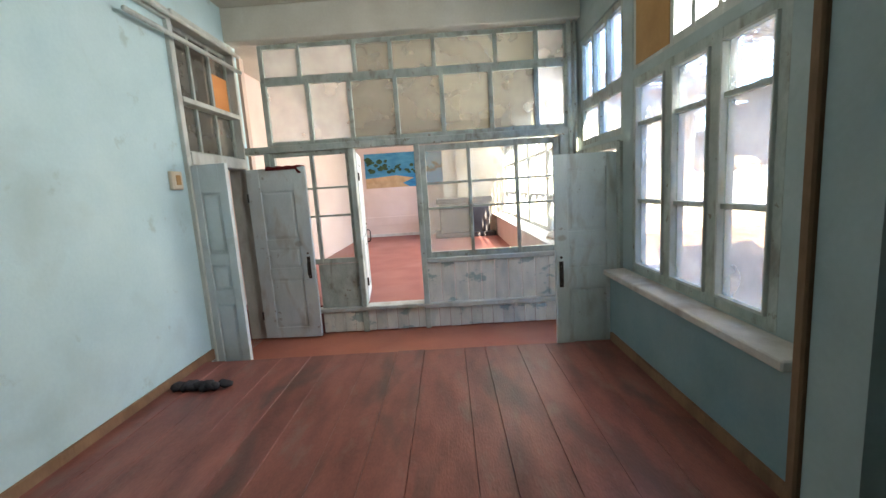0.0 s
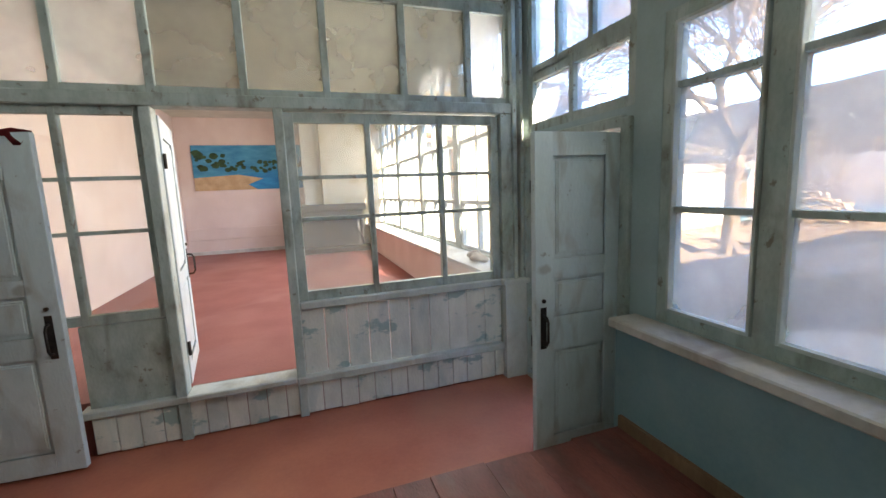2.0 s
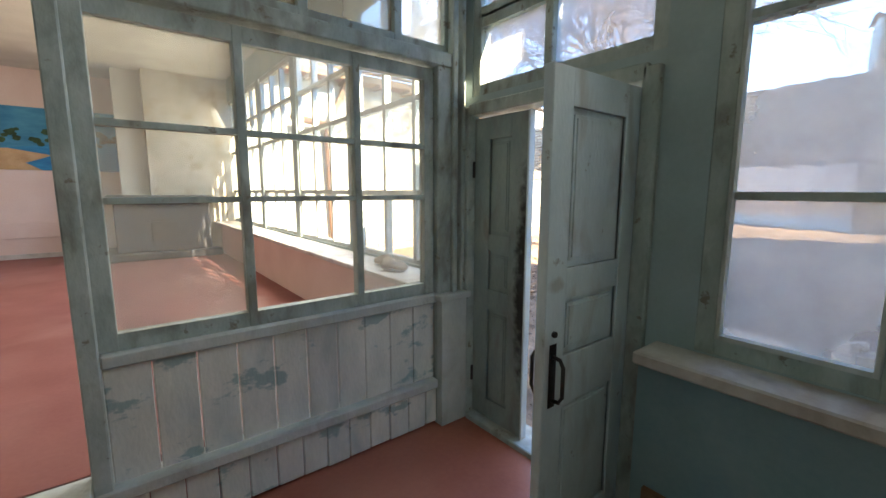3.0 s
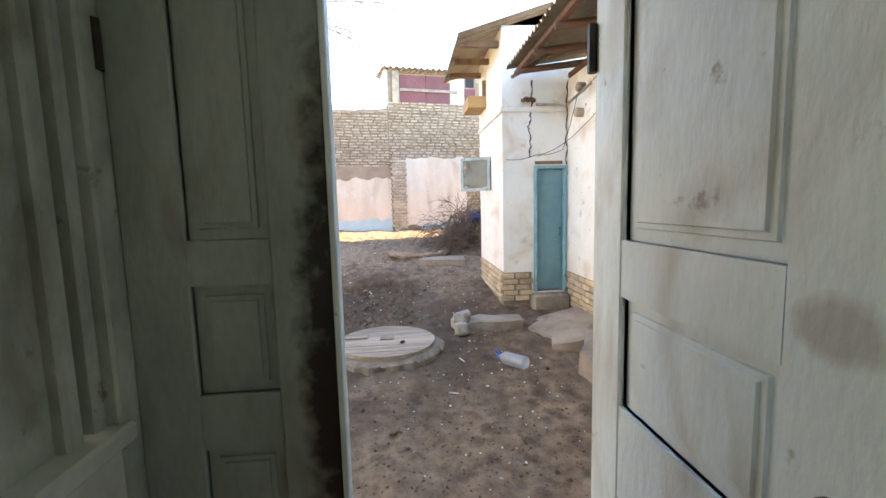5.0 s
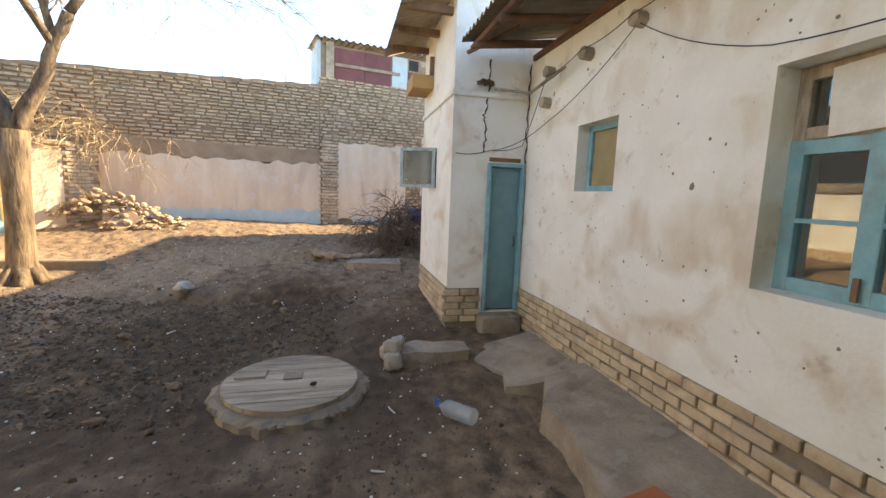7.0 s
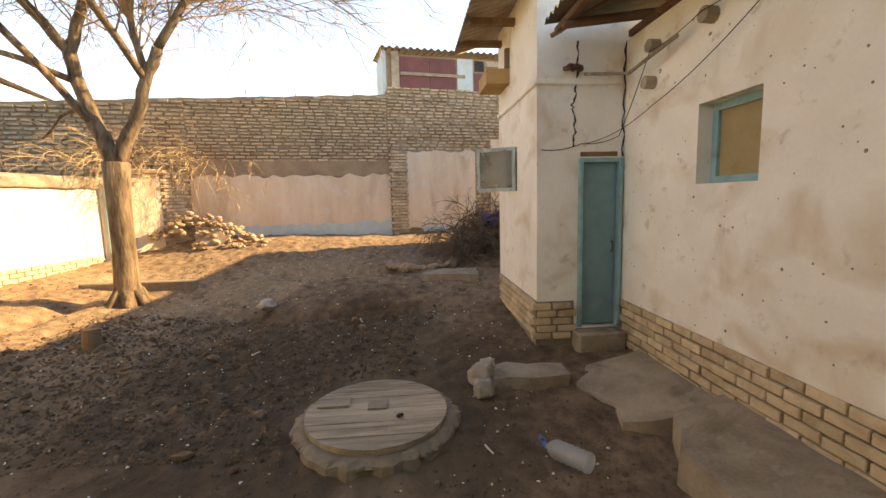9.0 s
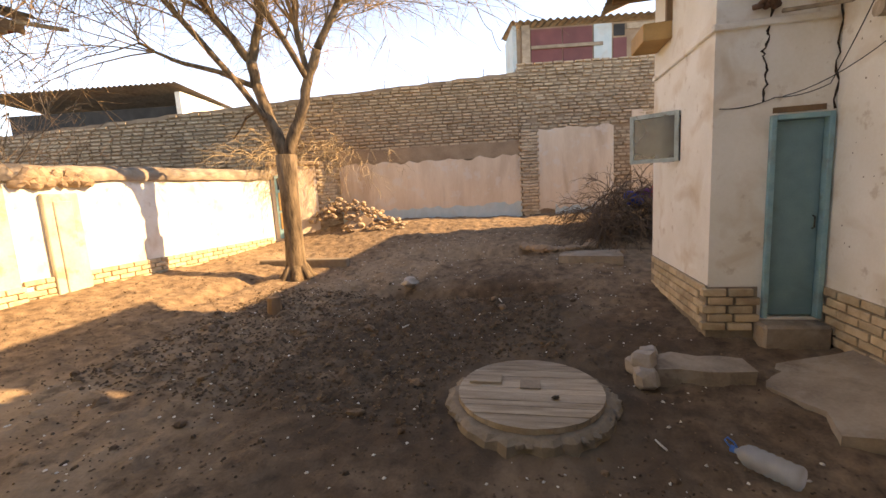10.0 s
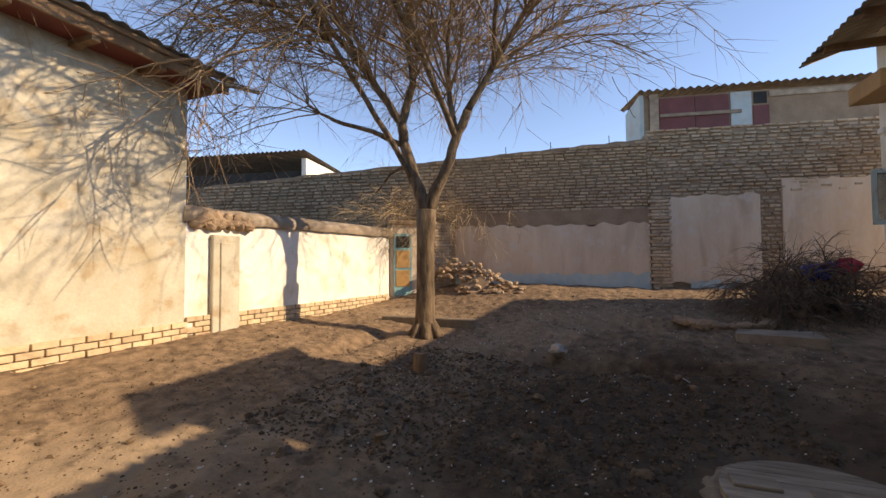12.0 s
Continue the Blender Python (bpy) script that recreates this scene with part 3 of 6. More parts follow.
def cloud(name, items, material, label, category, kind="stuff"):
    """Many small rough lumps in one mesh, made of plain arrays; items are (x, y, z, r)."""
    base = [(1, 0, -0.2), (0.3, 0.95, -0.1), (-0.8, 0.6, -0.2), (-0.8, -0.6, -0.1), (0.3, -0.95, -0.2), (0.5, 0.3, 0.6), (-0.4, 0.35, 0.75), (-0.2, -0.5, 0.65), (0, 0, -0.5)]
    faces = [(0, 1, 5), (1, 2, 6), (1, 6, 5), (2, 3, 6), (3, 4, 7), (3, 7, 6), (4, 0, 5), (4, 5, 7), (5, 6, 7), (8, 1, 0), (8, 2, 1), (8, 3, 2), (8, 4, 3), (8, 0, 4)]
    vs, fs = [], []
    for x, y, z, r in items:
        a = random.uniform(0, 6.28)
        ca, sa = math.cos(a), math.sin(a)
        sx, sy, sz = (random.uniform(0.6, 1.3) for _ in range(3))
        k = len(vs)
        for bx, by, bz in base:
            j = random.uniform(0.8, 1.2)
            px, py = bx * sx * r * j, by * sy * r * j
            vs.append((x + px * ca - py * sa, y + px * sa + py * ca, z + bz * sz * r * 0.8 * j))
        fs += [tuple(i + k for i in f) for f in faces]
    me = bpy.data.meshes.new(name)
    me.from_pydata(vs, [], fs)
    me.materials.append(material)
    return tagged(new(name, me), label, category, "", kind)


# ---- ground of the yard: a sheet through a few levels ----
LEVELS = np.array([(2, 4, -.72), (5, 3, -.72), (5.9, 4.6, -.70), (7, 3.2, -.50), (7.8, 8.2, -.48), (9.6, 8.9, -.38), (9.15, 6.5, -.48), (5, 11.7, -.17),
                   (8, 11.6, -.08), (12.2, 11.1, .02), (13.2, 9.4, .38), (13.4, 7.5, .38), (14.1, 4.8, .28), (14.5, 2, .3), (10, 3, -.2), (11, 5, -.02),
                   (4.2, 9, -.5), (3.2, 7.5, -.6), (10.8, 9.5, -.2), (3.5, 13, -.12), (2.2, 11, -.4), (4, 0, -.7), (12, 0, .1)])
_d = np.linalg.norm(LEVELS[:, None, :2] - LEVELS[None, :, :2], axis=2)
_w = np.linalg.solve(_d + 0.02 * np.eye(len(LEVELS)), LEVELS[:, 2] + 0.3)


def ground_z(x, y):
    return float(np.linalg.norm(LEVELS[:, :2] - np.array((x, y)), axis=1) @ _w) - 0.3


def trench(x, y):
    """Shallow ditches dug across the beds."""
    z = 0.0
    z -= 0.24 * math.exp(-((y - 5.6 - 0.0 * x) / 1.6) ** 4) * math.exp(-((x - 8.75 - 0.06 * (y - 5)) / 0.22) ** 2)
    z -= 0.18 * math.exp(-((y - 5.0) / 1.5) ** 4) * math.exp(-((x - 10.6) / 0.25) ** 2)
    z -= 0.14 * math.exp(-((x - 8.6) / 1.0) ** 4) * math.exp(-((y - 9.7) / 0.2) ** 2)
    return z


def yard_z(x, y):
    bed = 1.0 if 3.9 < y < 9 and 5.6 < x < 9.0 else 0.5
    n = noise.noise((x * 2.2, y * 2.2, 0)) * 0.03 + noise.noise((x * 6.5, y * 6.5, 3)) * 0.055 * bed + noise.noise((x * 14, y * 14, 7)) * 0.034 * bed
    return ground_z(x, y) + trench(x, y) + n


def build_ground():
    xs = [-300, -60, -12, 0] + [1.0 + 0.055 * i for i in range(248)] + [15.5, 18, 25, 45, 90, 300]
    ys = [-300, -60, -12, -2, 1] + [1.6 + 0.055 * i for i in range(200)] + [13.5, 16, 22, 40, 90, 300]
    zz = [[yard_z(min(max(x, 1), 14.6), min(max(y, 0), 13)) - (0.25 if x < 1.7 else 0) for x in xs] for y in ys]
    vs = [(x, y, zz[j][i]) for j, y in enumerate(ys) for i, x in enumerate(xs)]
    n = len(xs)
    fs = [(j * n + i, j * n + i + 1, (j + 1) * n + i + 1, (j + 1) * n + i) for j in range(len(ys) - 1) for i in range(n - 1)]
    me = bpy.data.meshes.new("ground")
    me.from_pydata(vs, [], fs)
    me.materials.append(M["soil_bed"])
    for p in me.polygons:
        p.use_smooth = True
    tagged(new("ground", me), "trodden brown bare soil of the courtyard with clods", "ground", "", "structure")


build_ground()

# ---- rooms: floors, walls, ceilings ----
WX, WT = 1.69, 1.78          # inner and outer face of the glazed wall
PY = 4.975                   # face of the glazed partition
STEP, VF = 3.64, -0.24       # edge of the plank floor, vestibule floor level

floor = solid("floor", boxed(-2.45, 1.69, -3.2, STEP - 0.05, -0.5, -0.035), M["mortar"], "worn red-brown painted plank floor", "floor", "structure")
solid("floor_vestibule", boxed(-2.45, 1.85, STEP, PY + 0.02, VF - 0.3, VF), M["red_floor"], "orange-red painted lower floor by the door", "floor", "structure")
solid("step_riser", boxed(-2.45, 1.69, STEP - 0.05, STEP - 0.004, VF - 0.02, -0.032), M["wood_brown"], "brown wooden riser of the floor step", "step", "structure")
solid("floor_hall", boxed(-2.9, 1.69, PY + 0.1, 13.2, -0.3, 0.10), M["far_floor"], "dusty red painted floor of the hall", "floor", "structure")
solid("ceiling", boxed(-2.6, 1.9, -3.3, PY + 0.12, 3.62, 3.75), M["white_plaster"], "stained whitewashed ceiling", "ceiling", "structure")
solid("ceiling_hall", boxed(-3.0, 1.9, PY + 0.12, 13.4, 3.30, 3.42), M["white_plaster"], "grey whitewashed hall ceiling", "ceiling", "structure")
bm = bmesh.new()
slab_with_holes(bm, (-3.3, PY + 0.12), (-0.5, 3.62), (-2.45, -2.30), [(3.86, 4.93, VF, 1.86), (3.86, 4.93, 1.96, 3.15)])
solid("wall_west", bm, M["blue_wall"], "pale blue limewashed wall", "wall", "structure")
solid("wall_south", boxed(-2.45, 1.9, -3.4, -3.25, -0.5, 3.62), M["blue_wall"], "pale blue limewashed end wall", "wall", "structure")
solid("wall_cross", boxed(1.0, 1.69, 0.80, 0.952, -0.03, 3.62), M["grey_wall"], "grey-green painted wall stub by the opening", "wall", "structure")
bm = bmesh.new()
box(bm, 0.985, 1.028, 0.955, 0.99, -0.03, 3.62, 0.006)
solid("jamb_trim", bm, M["wood_brown"], "worn brown wooden edge of the opening", "trim", "structure")
bm = bmesh.new()
slab_with_holes(bm, (-3.3, PY + 0.12), (-0.75, 3.62), (WX, WT), [(1.93, 3.55, 0.66, 2.27), (1.93, 3.55, 2.34, 3.05), (3.77, 4.93, VF, 1.80), (3.74, 4.90, 1.86, 3.02)])
solid("wall_east", bm, M["grey_wall"], "grey-green painted glazed veranda wall", "wall", "structure")
solid("wall_east_parapet", boxed(1.55, WX - 0.002, 0.97, 3.70, -0.03, 0.60), M["teal_wall"], "teal painted parapet under the window", "wall", "structure")
bm = bmesh.new()
box(bm, 1.49, WX, 1.64, 3.70, 0.602, 0.655, 0.008)
solid("window_sill", bm, M["sill"], "worn white painted wooden window sill", "window sill", "structure")
for a, b, c, d in ((1.525, 1.548, 0.98, STEP), (-2.298, -2.275, -3.2, 3.8)):
    solid("baseboard", boxed(a, b, c, d, -0.03, 0.07), M["wood_brown"], "scuffed brown baseboard", "baseboard", "structure")
solid("baseboard", boxed(0.99, 1.03, 0.985, 1.2, -0.03, 0.06), M["wood_brown"], "scuffed brown baseboard", "baseboard", "structure")
# hall walls
solid("wall_hall_west", boxed(-3.0, -2.70, PY + 0.12, 13.2, -0.3, 3.3), M["pink_wall"], "pale pink whitewashed hall wall", "wall", "structure")
solid("wall_hall_north", boxed(-3.0, 1.9, 13.0, 13.3, -0.3, 3.3), M["pink_wall"], "pale pink whitewashed hall end wall", "wall", "structure")
bm = bmesh.new()
HALL = [(5.13 + 1.55 * i, 5.13 + 1.55 * i + 1.38) for i in range(5)]
slab_with_holes(bm, (PY + 0.12, 13.0), (-0.75, 3.3), (WX, WT), [(a, b, 0.72, 2.9) for a, b in HALL])
solid("wall_hall_east", bm, M["grey_wall"], "painted hall wall with tall windows", "wall", "structure")
solid("hall_parapet", boxed(1.45, WX - 0.002, PY + 0.12, 13.0, 0.10, 0.66), M["pink_wall"], "pink plastered parapet under the hall windows", "wall", "structure")
solid("hall_sill", boxed(1.34, WX, PY + 0.14, 13.0, 0.662, 0.70, bevel=0.006), M["sill"], "white painted hall window sill", "window sill", "structure")
for i, (a, b) in enumerate(HALL):
    w = thing("window_%d" % (i + 5), "tall white wooden hall window with glazing bars", "window", pose(1.735, a, 0.72, 0, 0, 90), "structure")
    lattice(w, [0, 0.44, 0.88, b - a], [0.0, 0.55, 1.25, 1.7, 2.16], 0.045, 0.06, M["frame_pale"], M["glass_clear"], outer=0.07)
# room beyond the west doorway
bm = bmesh.new()
box(bm, -4.6, -4.5, 3.2, 5.6, -0.3, 3.4)
box(bm, -4.5, -2.45, 3.2, 3.3, -0.3, 3.4)
box(bm, -4.5, -2.45, 5.5, 5.6, -0.3, 3.4)
box(bm, -4.6, -2.45, 3.2, 5.6, 3.4, 3.5)
solid("wall_side_room", bm, M["dim_wall"], "dim brown-grey walls of the side room", "wall", "structure")
solid("floor_side_room", boxed(-4.6, -2.45, 3.2, 5.6, VF - 0.2, VF), M["maroon"], "dark red floor of the side room", "floor", "structure")
solid("dado_side_room", boxed(-4.49, -2.46, 5.47, 5.497, VF, 1.0), M["maroon"], "maroon painted dado of the side room", "wall", "structure")
# trim round the doorway and transoms
bm = bmesh.new()
for a, b in ((3.80, 3.866), (4.922, 4.97)):
    box(bm, -2.47, -2.26, a, b, VF, 3.2, 0.006)
for a, b in ((1.852, 1.968), (2.42, 2.47), (3.142, 3.22)):
    box(bm, -2.465, -2.25, 3.868, 4.92, a, b, 0.006)
solid("door_frame_west", bm, M["frame_pale"], "pale weathered wooden frame of the side doorway", "door frame", "structure")
w = thing("window_4", "dark grimy transom glazing over the side doorway", "window", pose(-2.37, 3.86, 1.96, 0, 0, 90), "structure")
lattice(w, [0.02, 0.36, 0.71, 1.05], [0.02, 0.48, 1.16], 0.035, 0.05, M["frame"], M["glass_milk"])
solid("card_pane", boxed(-2.36, -2.352, 4.60, 4.90, 2.50, 2.86), M["orange"], "orange card sheet set in a transom pane", "card")
bm = bmesh.new()
tube(bm, [(-2.2, 3.2, 2.95), (-2.2, 4.95, 2.95)], 0.022, 8)
tube(bm, [(-2.2, 3.2, 3.12), (-2.2, 4.95, 3.12)], 0.022, 8)
solid("heating_pipe", bm, M["frame_pale"], "pair of pale painted pipes under the ceiling", "pipe", smooth=True)
bm = bmesh.new()
box(bm, -2.45, 1.69, PY - 0.12, PY + 0.1, 3.26, 3.62, 0.01)
solid("beam", bm, M["white_plaster"], "stained plastered beam above the partition", "beam", "structure")
solid("cornice", boxed(-2.30, -2.24, -3.2, 3.8, 3.10, 3.2, bevel=0.012), M["frame_pale"], "pale painted picture rail on the wall", "trim", "structure")

# ---- glazed partition ----
par = thing("partition", "weathered grey-green glazed timber partition with board dado", "partition", pose(0, PY + 0.04, 0), "structure")
low = [-1.97, -1.46, -0.97, -0.43, 0.11, 0.68, 1.21, 1.56]
top = [-1.97, -1.53, -0.88, -0.46, 0.04, 0.75, 1.22, 1.56]
milk = {(i, 0): M["glass_milk"] if 2 <= i <= 5 else M["glass"] for i in range(7)}
lattice(par, low, [2.12, 2.82], 0.05, 0.07, M["frame"], milk, outer=0.06)
lattice(par, top, [2.86, 3.22], 0.045, 0.06, M["frame"], milk, outer=0.05)
lattice(par, [-1.97, -1.50, -1.06], [0.68, 1.24, 1.58, 2.0], 0.04, 0.06, M["frame"], M["glass_clear"], outer=0.06, hbar=0.024)
lattice(par, [-0.17, 0.38, 0.95, 1.42], [0.68, 1.25, 1.55, 1.97], 0.04, 0.06, M["frame"], M["glass_smeared"], outer=0.07, skip=[(1, 0)], hbar=0.026)
bm = bmesh.new()
box(bm, -2.3, 1.56, -0.075, 0.06, 2.02, 2.10, 0.006)
part("lintel", bm, M["frame"], par)
bm = bmesh.new()
for a, b in ((-1.05, -0.98), (-0.265, -0.20), (1.46, 1.60), (-2.05, -1.99)):
    box(bm, a, b, -0.065, 0.05, VF, 2.02, 0.006)
for a, b in ((1.56, 1.60), (1.63, 1.66)):
    box(bm, a, b, -0.09, 0.05, VF, 3.26, 0.006)
part("post", bm, M["frame"], par)
bm = bmesh.new()
box(bm, -1.6, -0.98, -0.07, 0.05, 0.03, 0.085, 0.008)
box(bm, -0.98, -0.265, -0.12, 0.08, 0.055, 0.10, 0.008)
box(bm, -0.265, 1.46, -0.075, 0.05, 0.015, 0.075, 0.008)
box(bm, -0.2, 1.46, -0.06, 0.05, 0.585, 0.645, 0.008)
box(bm, 1.44, 1.69, -0.13, 0.05, 0.60, 0.645, 0.008)
part("rail", bm, M["frame_pale"], par)
part("panel", boxed(-1.55, -1.05, -0.02, 0.02, 0.085, 0.64, bevel=0.003), M["frame"], par)
part("panel", boxed(1.46, 1.69, -0.11, 0.03, VF, 0.598, bevel=0.003), M["frame_pale"], par)


def board_mesh(w, h):
    bm = bmesh.new()
    box(bm, -w / 2 + 0.002, w / 2 - 0.002, -0.009, 0.009, 0, h, 0.005)
    return mesh_of(bm, "board", M["board"])


bw = 3.06 / 23
me = board_mesh(bw, 0.262)
for i in range(23):
    piece("board", me, par, pose(-1.55 + bw * (i + 0.5), -0.035 + random.uniform(-0.002, 0.002), VF + 0.005 + random.uniform(0, 0.01)))
bw = 1.66 / 10
me = board_mesh(bw, 0.505)
for i in range(10):
    piece("board", me, par, pose(-0.2 + bw * (i + 0.5), -0.02 + random.uniform(-0.002, 0.002), 0.08))

# ---- east windows, transom over the yard door ----
w = thing("window_1", "weathered wooden veranda window with three dusty, glare-hazed sashes", "window", pose(1.735, 1.93, 0.66, 0, 0, 90), "structure")
lattice(w, [0.035, 0.532, 1.048, 1.585], [0.03, 0.615, 1.24, 1.58], 0.105, 0.09, M["frame"], M["glass"], outer=0.07, hbar=0.03)
bm = bmesh.new()
for a, b in ((0.072, 0.478), (0.586, 0.994), (1.102, 1.548)):
    for q, r in ((a, a + 0.016), (b - 0.016, b)):
        box(bm, q, r, 0.02, 0.06, 0.067, 1.543, 0.003)
    for q, r in ((0.067, 0.085), (1.528, 1.543)):
        box(bm, a + 0.016, b - 0.016, 0.022, 0.058, q, r)
part("sash", bm, M["frame_pale"], w)
w = thing("window_2", "upper veranda window with one plywood-covered pane", "window", pose(1.735, 1.93, 2.34, 0, 0, 90), "structure")
lattice(w, [0.03, 0.27, 0.52, 0.78, 1.03, 1.585], [0.03, 0.68], 0.05, 0.08, M["frame_pale"], M["glass"], outer=0.07, skip=[(4, 0)])
part("plywood_panel", boxed(1.055, 1.56, 0.03, 0.045, 0.03, 0.67), M["plywood"], w, "orange-brown plywood sheet")
w = thing("window_3", "weathered transom window above the yard door", "window", pose(1.735, 3.74, 1.86, 0, 0, 90), "structure")
lattice(w, [0.03, 0.60, 1.13], [0.03, 0.42], 0.05, 0.08, M["frame"], M["glass"], outer=0.07)
lattice(w, [0.03, 0.40, 0.77, 1.13], [0.47, 1.12], 0.045, 0.08, M["frame"], M["glass"], outer=0.06)
bm = bmesh.new()
for a, b, c in ((3.745, 3.822, 1.80), (4.90, 4.955, 1.76)):
    box(bm, 1.66, c, a, b, VF, 1.80, 0.006)
box(bm, 1.66, 1.80, 3.80, 4.90, 1.745, 1.815, 0.006)
box(bm, 1.655, 1.88, 3.80, 4.90, VF - 0.1, VF + 0.035, 0.006)
solid("door_frame_east", bm, M["frame"], "weathered wooden frame of the yard door", "door frame", "structure")
PAN = [(0.13, 0.74), (0.87, 1.12), (1.22, 1.80)]
H_LEAF = 1.93
panel_door("yard_door_open", "open grey-green panelled door leaf with soot marks", pose(1.692, 3.848, VF + 0.03, 0, 0, 180), 0.602, H_LEAF, [(0.12, 0.67), (0.87, 1.10), (1.215, 1.80)], M["door_burnt"], 0.36)
closed = panel_door("yard_door_closed", "closed narrow grey-green panelled door leaf, scorched edge", pose(1.74, 4.90, VF + 0.04, 0, 0, -90), 0.437, H_LEAF, PAN, M["door_scorched"], 0.175, handle=False)
part("edge_strip", boxed(0.4375, 0.452, -0.035, 0.012, 0.0, H_LEAF, bevel=0.003), M["door_lit"], closed, "pale rebate strip")
panel_door("side_door_white", "open pale blue-white narrow panelled door leaf", pose(-2.27, 3.85, VF + 0.02, 0, 0, -8), 0.36, 2.06, PAN, M["door_white"], 0.2, handle=False)
panel_door("side_door_grey", "open grey-green panelled door leaf against the partition", pose(-2.25, 4.885, VF + 0.02, 0, 0, -3), 0.71, 2.06, PAN, M["door_burnt"], 0.40)
panel_door("hall_door", "open pale turquoise panelled door leaf of the hall", pose(-1.0, PY + 0.12, 0.11, 0, 0, 98), 0.74, 1.88, [(0.12, 0.7), (0.8, 1.75)], M["door_white"], 0.5)

# small things indoors
bm = bmesh.new()
box(bm, -2.3, -2.262, 3.55, 3.69, 1.62, 1.78, 0.006)
sw = solid("light_switch", bm, M["switch"], "yellowed light switch box on the blue wall", "light switch")
part("rocker", boxed(-2.262, -2.250, 3.59, 3.65, 1.66, 1.745, bevel=0.003), M["plywood"], sw, "brown rocker")
part("face_plate", boxed(-2.264, -2.256, 3.56, 3.68, 1.63, 1.77, bevel=0.003), M["switch"], sw)
bm = bmesh.new()
for k in range(9):
    rough_stone(bm, (-2.16 + 0.045 * k + random.uniform(-.02, .02), 3.08 + random.uniform(-.04, .05), 0.03), 0.055, k, 0.6, 2)
solid("rag", bm, M["dark_cloth"], "crumpled black rag on the plank floor", "rag", smooth=True)
bm = bmesh.new()
n = 14
ring = []
for k in range(n + 1):
    x = -2.0 + 0.44 * k / n
    for s, (yy, zz) in enumerate(((-0.035, -0.03), (-0.03, 0.012), (0.03, 0.014), (0.036, -0.025))):
        ring.append(bm.verts.new((x, 4.862 + yy, VF + 0.02 + 2.06 + 0.006 + zz + 0.006 * math.sin(k * 1.7) * (1 if s in (1, 2) else 0) - (0.05 if s == 0 and k in (12, 13) else 0))))
for k in range(n):
    for s in range(3):
        bm.faces.new((ring[k * 4 + s], ring[k * 4 + s + 1], ring[k * 4 + 5 + s], ring[k * 4 + 4 + s]))
bmesh.ops.solidify(bm, geom=bm.faces, thickness=0.008)
solid("red_rag", bm, M["red_cloth"], "dark red rag draped over the door leaf", "rag", smooth=True)

# hall: seaside print, stove, radiator panel, bundle on the sill
po = thing("poster", "large seaside landscape print with trees and blue water", "poster", pose(-1.15, 12.985, 1.62))
W_, H_ = 2.5, 1.05
part("print_sky", boxed(-W_ / 2, W_ / 2, -0.010, 0.0, 0, H_), M["sky_print"], po)
bm = bmesh.new()
a = [(-1.25, 0.0), (0.1, 0.0), (-0.1, 0.12), (0.25, 0.26), (-0.3, 0.36), (-1.25, 0.30)]
bm.faces.new([bm.verts.new((x, -0.014, z)) for x, z in a])
part("print_sand", bm, M["sand"], po)
bm = bmesh.new()
a = [(0.1, 0.004), (1.25, 0.004), (1.25, 0.45), (0.3, 0.45), (-0.3, 0.37), (0.25, 0.26), (-0.1, 0.12)]
bm.faces.new([bm.verts.new((x, -0.013, z)) for x, z in a])
part("print_water", bm, M["sea"], po)
bm = bmesh.new()
rs = random.Random(3)
for k in range(70):
    x = rs.uniform(-1.2, 1.2)
    z = 0.42 + (0.42 if x < -0.55 else 0.22) * rs.random() + 0.05 * rs.random()
    r = rs.uniform(0.03, 0.085) * (1.3 if x < -0.6 else 0.8)
    cx = min(max(x, -1.25 + r), 1.25 - r)
    bm.faces.new([bm.verts.new((cx + r * math.cos(q * 0.7) * (1 + 0.2 * math.sin(q * 3 + k)), -0.016 - 0.0002 * k, z + r * 0.8 * math.sin(q * 0.7))) for q in range(9)])
part("print_foliage", bm, M["leafprint"], po)
st = thing("stove", "black painted masonry stove with stepped base", "stove", pose(0.55, 11.9, 0.10))
part("base", boxed(-0.85, 0.85, -0.45, 0.75, 0, 0.13, bevel=0.02), M["soot"], st)
part("body", boxed(-0.70, 0.70, -0.32, 0.7, 0.13, 0.95, bevel=0.02), M["soot"], st)
part("cap", boxed(-0.78, 0.78, -0.40, 0.75, 0.95, 1.10, bevel=0.02), M["soot"], st)
part("fire_door", boxed(-0.2, 0.2, -0.345, -0.32, 0.3, 0.65, bevel=0.006), M["iron"], st)
part("chimney_breast", boxed(-0.55, 0.55, 0.1, 0.75, 1.10, 3.2), M["white_plaster"], st)
solid("hall_wainscot", boxed(-2.68, 1.4, 12.97, 12.995, 0.45, 0.72, bevel=0.006), M["pink_wall"], "faint raised plaster band on the hall wall", "trim", "structure")
solid("baseboard_hall", boxed(-2.7, 1.45, 12.95, 12.995, 0.10, 0.18), M["sill"], "pale baseboard of the hall", "baseboard", "structure")
bm = bmesh.new()
for k in range(6):
    rough_stone(bm, (1.50 + random.uniform(-.05, .05), 5.50 + 0.06 * k, 0.745), 0.07, 40 + k, 0.6, 2)
solid("bundle", bm, M["concrete"], "grey crumpled bundle on the hall window sill", "bundle", smooth=True)

# plank floor
me_by = {}
x = -2.45
ws = [0.36, 0.24, 0.30, 0.28, 0.22, 0.33, 0.27, 0.25, 0.37, 0.19, 0.30, 0.26, 0.28, 0.26, 0.24]
